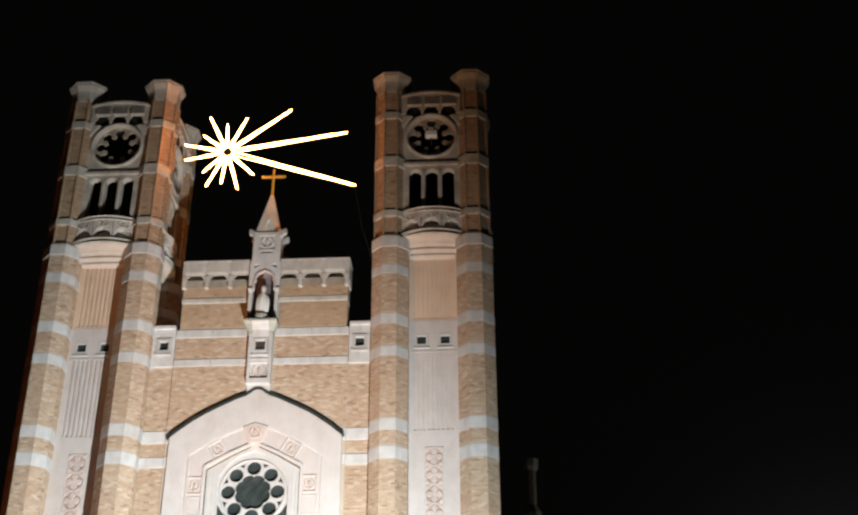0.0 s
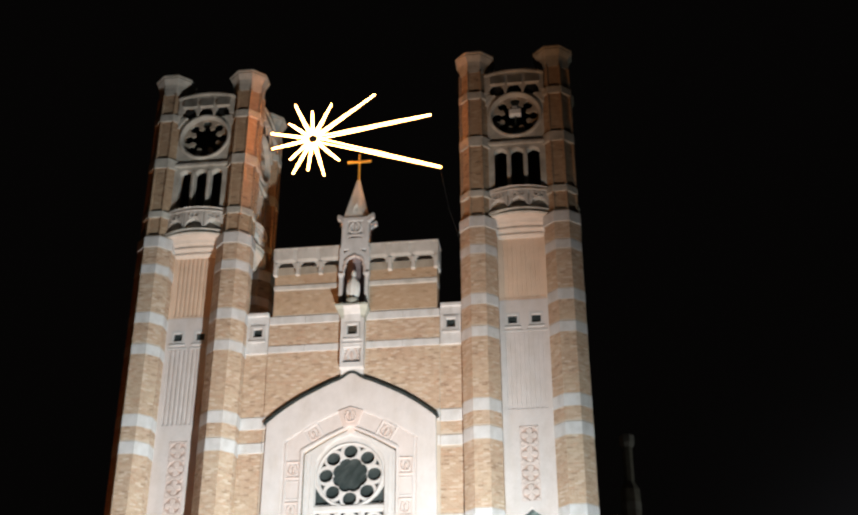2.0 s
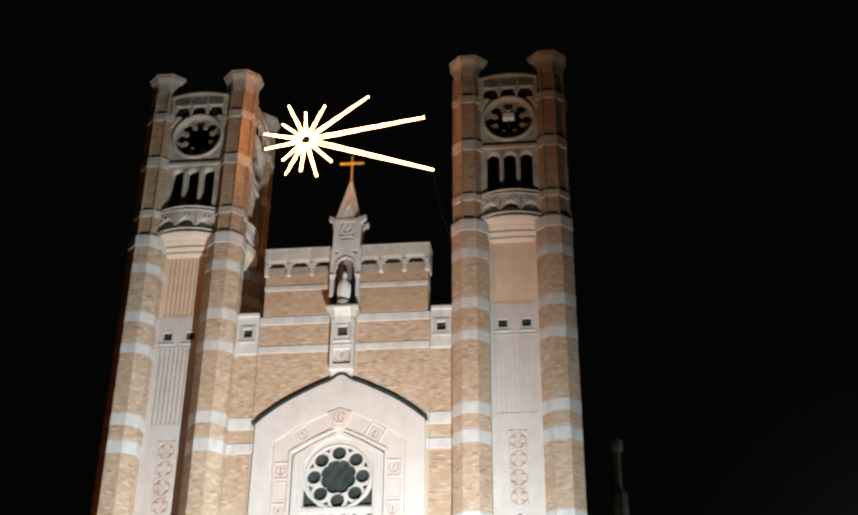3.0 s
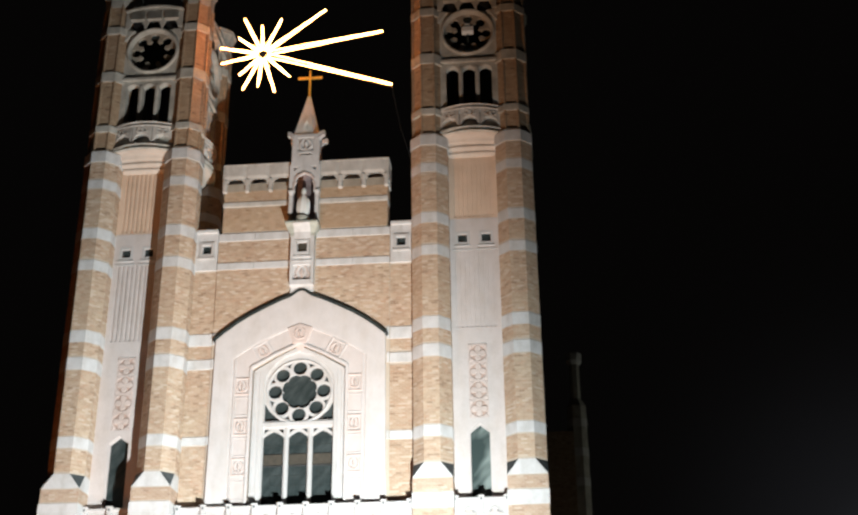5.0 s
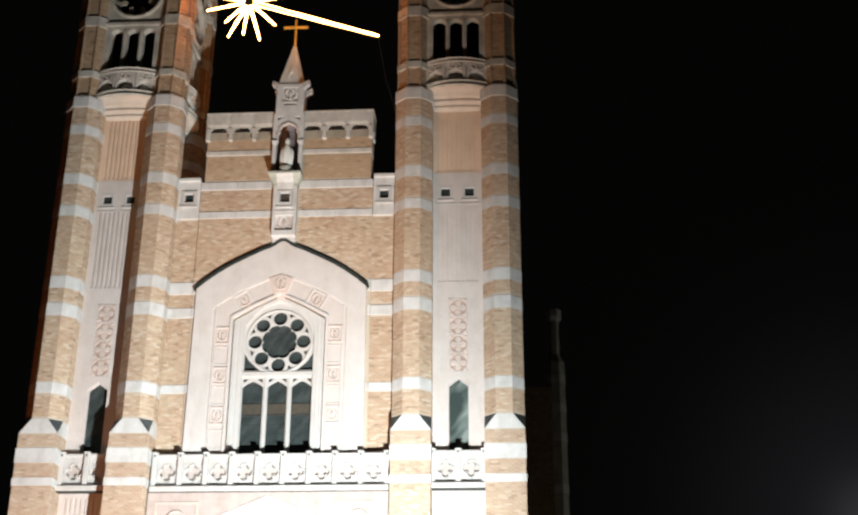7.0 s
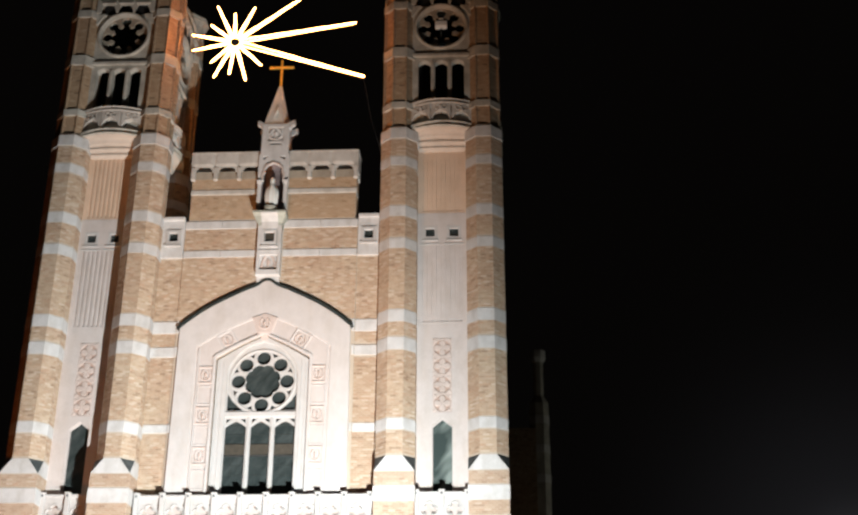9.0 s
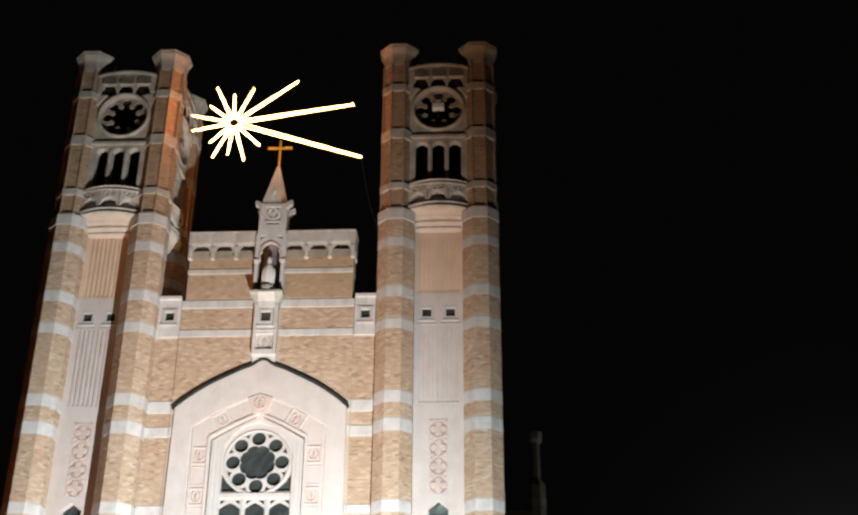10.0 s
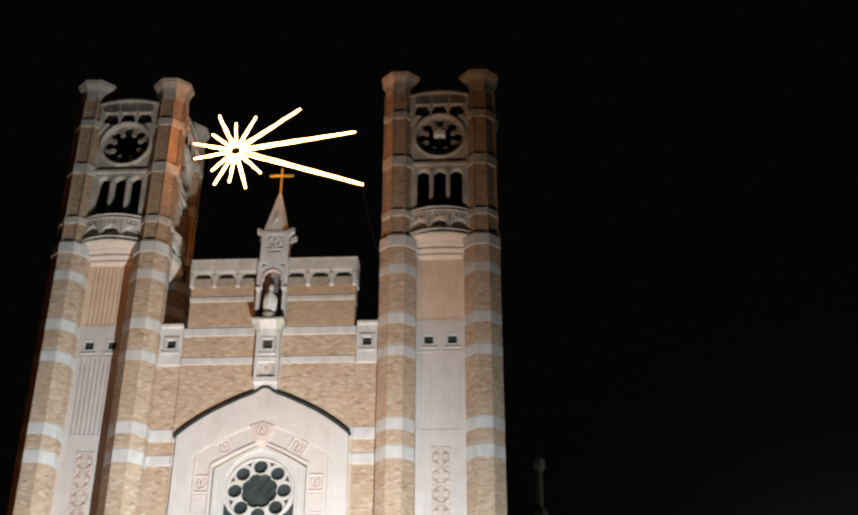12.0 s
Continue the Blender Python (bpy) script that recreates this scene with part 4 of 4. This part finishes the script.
# ---------------------------------------------------------------- balustrades
def baluster_row(name, x0, posts, y, z, label):
    """A row of quatrefoil panels between little posts on a ledge. posts: their places along x."""
    row = thing(name, (x0, y, z), label, "balustrade", "balustrades of the church front")
    a, b = posts[0], posts[-1]
    part("ledge", boxes((a - 0.1, b + 0.1, -0.25, 0.13, -0.28, -0.06), bevel=0.03), WHITE, row)
    # dark strip added to draw the dirty joint line below the ledge
    part("flashing", boxes((a - 0.1, b + 0.1, -0.235, 0.12, -0.31, -0.283)), LEAD, row, "thin dark strip under the ledge")
    part("top_rail", boxes((a - 0.08, b + 0.08, -0.08, 0.11, 1.02, 1.14), bevel=0.02), WHITE, row)
    for p in posts:
        bm = boxes((p - 0.09, p + 0.09, -0.16, 0.1, -0.06, 1.17), bevel=0.015)
        post = part("post", bm, WHITE, row)
        part("socket", boxes((p - 0.035, p + 0.035, -0.164, -0.15, 1.02, 1.11)), SLATE_GREY, post, "small dark socket")
        part("post_cap", boxes((p - 0.115, p + 0.115, -0.18, 0.11, 1.14, 1.20), bevel=0.015), WHITE, post)
    for p, q in zip(posts, posts[1:]):
        c, h = (p + q) / 2, (q - p) / 2 - 0.1
        pan = part("panel", plate(rect(c - h, c + h, -0.06, 1.02), [foil(c, 0.45, 0.30, 4, 0.33)] + [[(c + u * 0.32, 0.45 + w * 0.35), (c + u * 0.24, 0.45 + w * 0.35), (c + u * 0.32, 0.45 + w * 0.27)][::u * w] for u in (-1, 1) for w in (-1, 1)], -0.03, 0.064, 0.008), WHITE, row)
        part("panel_back", boxes((c - h, c + h, 0.065, 0.10, -0.06, 1.02)), ROSY, pan, "rosy stone ground of the panel")
        part("foil_moulding", plate(foil(c, 0.45, 0.345, 4, 0.33), [foil(c, 0.45, 0.30, 4, 0.33)], -0.062, -0.029, 0.008), WHITE, pan)
        part("panel_moulding", plate(rect(c - h + 0.03, c + h - 0.03, 0.04, 0.94), [rect(c - h + 0.07, c + h - 0.07, 0.08, 0.9)], -0.02, 0.005), WHITE, pan)
    return row


baluster_row("balustrade", 0.0, [-4.27 + 8.54 * i / 9 for i in range(10)], 0.68, 11.75, "pale stone balustrade of quatrefoil panels over the portal")
for s in (-1, 1):
    baluster_row("balustrade", s * TOWER_X, [-0.93, 0.0, 0.93], 0.74, 11.82, "short pale stone balustrade below the tower window")

# stone portal front below the balustrade
portal = thing("portal_front", (0, 0, 0), "pinkish carved stone front of the portal below the balustrade", "portal")
part("stone_front", plate(rect(-4.4, 4.4, 0.0, 11.46), [lancet(-1.6, 1.6, 0.0, 5.0, 8.0, 8, 0.4)], 0.5, 0.94), PORTAL, portal)
part("gable", plate([(-4.2, 9.6), (0.0, 11.32), (4.2, 9.6)], [lancet(-2.2, 2.2, 9.605, 9.62, 10.5, 6, 0.4)], 0.465, 0.502, 0.012), STONE, portal, "pale stone gable over the portal")
for s in (-1, 1):
    part("roundel", ring_bar(s * 3.3, 10.45, 0.48, 0.32, 0.05), CARVED, portal, smooth=True)
    part("panel_frame", plate(rect(s * 3.3 - 0.8, s * 3.3 + 0.8, 9.6, 11.1), [rect(s * 3.3 - 0.72, s * 3.3 + 0.72, 9.68, 11.02)], 0.46, 0.51), CARVED, portal)
# courses of blocks under the balustrade
for k, (z0, z1) in enumerate(((11.12, 11.44), (10.74, 11.10), (10.36, 10.72))):
    x = -4.38
    while x < 4.3:
        wide = min(0.95 + 0.25 * ((k * 3 + int(x * 7)) % 3), 4.38 - x)
        if abs(x + wide / 2) > 1.2 + 2.2 * k:
            part("block", boxes((x + 0.006, x + wide - 0.006, 0.488, 0.5, z0, z1), bevel=0.005), PORTAL, portal)
        x += wide
part("doors", boxes((-1.65, 1.65, 0.85, 0.92, 0.0, 8.1)), LEAD, portal, "dark double doors of the portal")

# ---------------------------------------------------------------- church body behind
body = thing("church_nave", (0, 0, 0), "long brick nave behind the towers, in the dark", "building")
part("wall", boxes((-8.5, 8.5, 5.2, 40.0, 0.0, 15.0)), BRICK, body)
part("transept_wall", boxes((8.51, 11.1, 29.4, 30.4, 0.0, 23.9)), BRICK, body)
part("roof", loft([[(-8.7, 5.2, 15.0), (8.7, 5.2, 15.0), (8.7, 40, 15.0), (-8.7, 40, 15.0)], [(-0.1, 5.2, 22.0), (0.1, 5.2, 22.0), (0.1, 40, 22.0), (-0.1, 40, 22.0)]]), SLATE_GREY, body)

# ---------------------------------------------------------------- light star strung between the towers
star = thing("light_star", (-1.994, 0.6, 32.401), "glowing comet star of warm light tubes hung between the towers", "light star")
ARMS = ((2.69, 2.11), (5.16, 0.82), (5.58, -1.88), (-0.88, 1.87), (-0.09, 1.47), (0.76, 1.76), (-1.10, 0.90), (-1.88, 0.43), (-1.80, -0.37), (-0.98, -1.00), (-0.80, -1.73), (-0.15, -1.61), (0.58, -1.93), (1.20, -1.20))
for x, z in ARMS:
    d = math.hypot(x, z)
    ux, uz = x / d, z / d
    wide = 0.034 + 0.009 * d
    loop = []
    for side in (1, -1):
        leg = [(0.21, 0.45), (0.44, 1.0), (0.5 * d, 0.72), (d - 0.06, 0.30), (d - 0.01, 0.12)]
        leg = [(ux * a - side * uz * wide * b, 0, uz * a + side * ux * wide * b) for a, b in leg]
        loop += leg if side > 0 else leg[::-1]
    arm = part("light_tube", tube(loop, 0.0115, 7), TUBE, star, smooth=True)
    # unseen bar behind the arm, added to keep its light off the rear
    nx, nz = -uz * (wide + 0.012), ux * (wide + 0.012)
    bar = plate([(ux * 0.2 + nx, uz * 0.2 + nz), (ux * 0.2 - nx, uz * 0.2 - nz), (x - nx, z - nz), (x + nx, z + nz)], [], 0.024, 0.05)
    part("frame_bar", bar, LEAD, arm, "flat dark bar added to stop the tube's rearward light")
points = [((0.24 if i % 2 else 0.10) * math.cos(math.pi * i / 6), (0.24 if i % 2 else 0.10) * math.sin(math.pi * i / 6)) for i in range(12)]
part("hub", plate(points, [], -0.02, 0.06), LEAD, star, "dark star-shaped hub")
part("wire", tube([(5.54, 0.03, -1.87), (5.91, 0.0, -3.94), (6.27, 0.0, -5.18), (6.41, 0.05, -5.72), (6.53, 0.2, -8.18)], 0.007, 5), STEEL, star, "thin steel wire")

box_ = thing("white_box", (TOWER_X - 0.06, 0.5, 32.82), "small white sheet-metal box in the rose of one tower", "box")
part("case", boxes((-0.25, 0.25, -0.1, 0.2, 0.0, 0.26), bevel=0.02), PAINT, box_)
part("bracket", boxes((-0.03, 0.03, 0.1, 0.16, -1.0, 0.0)), LEAD, box_)
part("lamp_head", boxes((-0.12, 0.1, -0.05, 0.12, 0.3, 0.44), bevel=0.02), PAINT, box_)
part("neck", boxes((-0.05, 0.03, 0.0, 0.08, 0.25, 0.31)), LEAD, box_)

# ---------------------------------------------------------------- dim turret further back along the nave
far = thing("far_turret", (11.35, 30.0, 0.0), "slim octagonal turret far back in near darkness", "turret")
part("shaft", loft([octagon(0, 0, w, z) for w, z in ((1.15, 0.0), (1.15, 25.5), (0.62, 26.0), (0.62, 28.4))]), AGED, far)
for z0 in (24.2, 22.4, 20.6, 17.5, 14.4):
    part("stone_band", loft([octagon(0, 0, 1.2, z0), octagon(0, 0, 1.2, z0 + 0.5)]), STONE, far)
part("cap", loft([octagon(0, 0, w, z) for w, z in ((0.64, 28.2), (0.95, 28.45), (0.95, 28.9), (0.4, 29.1))]), STONE, far)

# ---------------------------------------------------------------- dark trees beyond the church
BARK = plain("grey_bark", (0.05, 0.04, 0.03), (0.11, 0.09, 0.07), 7.0, 0.9)
LEAF = plain("dark_foliage", (0.025, 0.04, 0.018), (0.06, 0.085, 0.035), 3.0, 0.7)


def tree(at, height, spread, seed):
    rng = random.Random(seed)
    e = thing("tree", at, "tall leafy tree standing black against the night sky", "tree", "trees beyond the church")
    fork = height * 0.35
    trunk = part("trunk", loft([[(r * math.cos(a), r * math.sin(a), z) for a in (math.pi * i / 5 for i in range(10))] for r, z in ((0.55, 0.0), (0.40, 0.8), (0.34, fork), (0.16, height * 0.72))]), BARK, e, smooth=True)
    tips = []
    for i in range(9):
        a = 2.4 * i + rng.uniform(-0.3, 0.3)
        z0 = fork + height * 0.04 * i
        reach = spread * rng.uniform(0.55, 0.95) * (1.0 - 0.05 * i)
        tip = (reach * math.cos(a), reach * math.sin(a), min(z0 + height * rng.uniform(0.15, 0.32), height * 0.92))
        mid = (tip[0] * 0.5, tip[1] * 0.5, z0 + (tip[2] - z0) * 0.35)
        part("limb", tube([(0, 0, z0), mid, tip], 0.09, 6), BARK, trunk)
        tips += [tip, mid]
    tips += [(0, 0, height * 0.9), (0.6, 0.3, height * 0.8)]
    verts, faces = [], []
    for x, y, z in tips:
        size = spread * rng.uniform(0.30, 0.46)
        for _ in range(220):
            v = Vector((rng.gauss(0, 1), rng.gauss(0, 1), rng.gauss(0, 0.8)))
            c = Vector((x, y, z)) + v * size * 0.55
            u = Vector((rng.uniform(-1, 1), rng.uniform(-1, 1), rng.uniform(-1, 1))).normalized() * 0.22
            w = u.orthogonal().normalized() * 0.12
            k = len(verts)
            verts += [c - u, c + w, c + u, c - w]
            faces.append((k, k + 1, k + 2, k + 3))
    me = bpy.data.meshes.new("crown")
    me.from_pydata(verts, [], faces)
    me.materials.append(LEAF)
    crown = new("crown", me)
    crown.parent = e


tree((19.0, 62.0, 0.0), 21.5, 5.0, 5)
tree((25.5, 66.0, 0.0), 22.0, 5.5, 6)

# ---------------------------------------------------------------- bricks of the nave front
NAVE_BANDS = ((23.74, 24.08), (22.49, 22.78), (19.30, 19.79), (18.33, 18.73), (15.32, 15.64))


def bare(z):
    return not any(a - 0.03 < z < b + 0.03 for a, b in NAVE_BANDS)


def under_gable(x, z):
    """Whether a place is covered by the gabled surround or the niche's pier."""
    if abs(x) < 0.56 and z > 21.0:
        return True
    pts = [(3.5, 19.55)] + HALF + [(0.0, 21.6)]
    if abs(x) >= 3.44:
        return False
    for (x1, z1), (x0, z0) in zip(pts, pts[1:]):
        if x0 <= abs(x) <= x1:
            return z < z0 + (z1 - z0) * (abs(x) - x0) / (x1 - x0 + 1e-6) + 0.05
    return z < 21.5


laid = Courses(3)
laid.lay((-3.47, 0.94, 0), (1, 0, 0), (0, -1, 0), 6.94, 12.6, 23.98, lambda u, z: bare(z) and not under_gable(u - 3.47, z))
laid.lay((-SIDE, 1.0, 0), (1, 0, 0), (0, -1, 0), SIDE - 3.48, 11.8, 22.46, lambda u, z: bare(z))
laid.lay((3.48, 1.0, 0), (1, 0, 0), (0, -1, 0), SIDE - 3.48, 18.8, 22.46, lambda u, z: bare(z))
laid.done(nave, "buff bricks of the nave front")
laid = Courses(4)
laid.lay((-3.36, 0.94, 0), (1, 0, 0), (0, -1, 0), 6.72, 24.12, 25.98, lambda u, z: not 25.25 < z < 25.51 and u - 3.36 < -0.6)
laid.lay((3.36, 0.94, 0), (0, 1, 0), (1, 0, 0), 0.76, 24.3, 25.98, lambda u, z: not 25.25 < z < 25.51)
laid.done(core, "orange-buff bricks of the parapet", ORANGE)

# the strip of wall beside the great window, brick by brick
lay_single(nave, 9, 3.48, 1.0, SIDE - 3.48, 13.0, 18.3, lambda u, z: bare(z))
# and one half of the raised parapet
lay_single(core, 10, 0.62, 0.94, 2.74, 24.12, 25.98, lambda u, z: not 25.25 < z < 25.51, ORANGE)
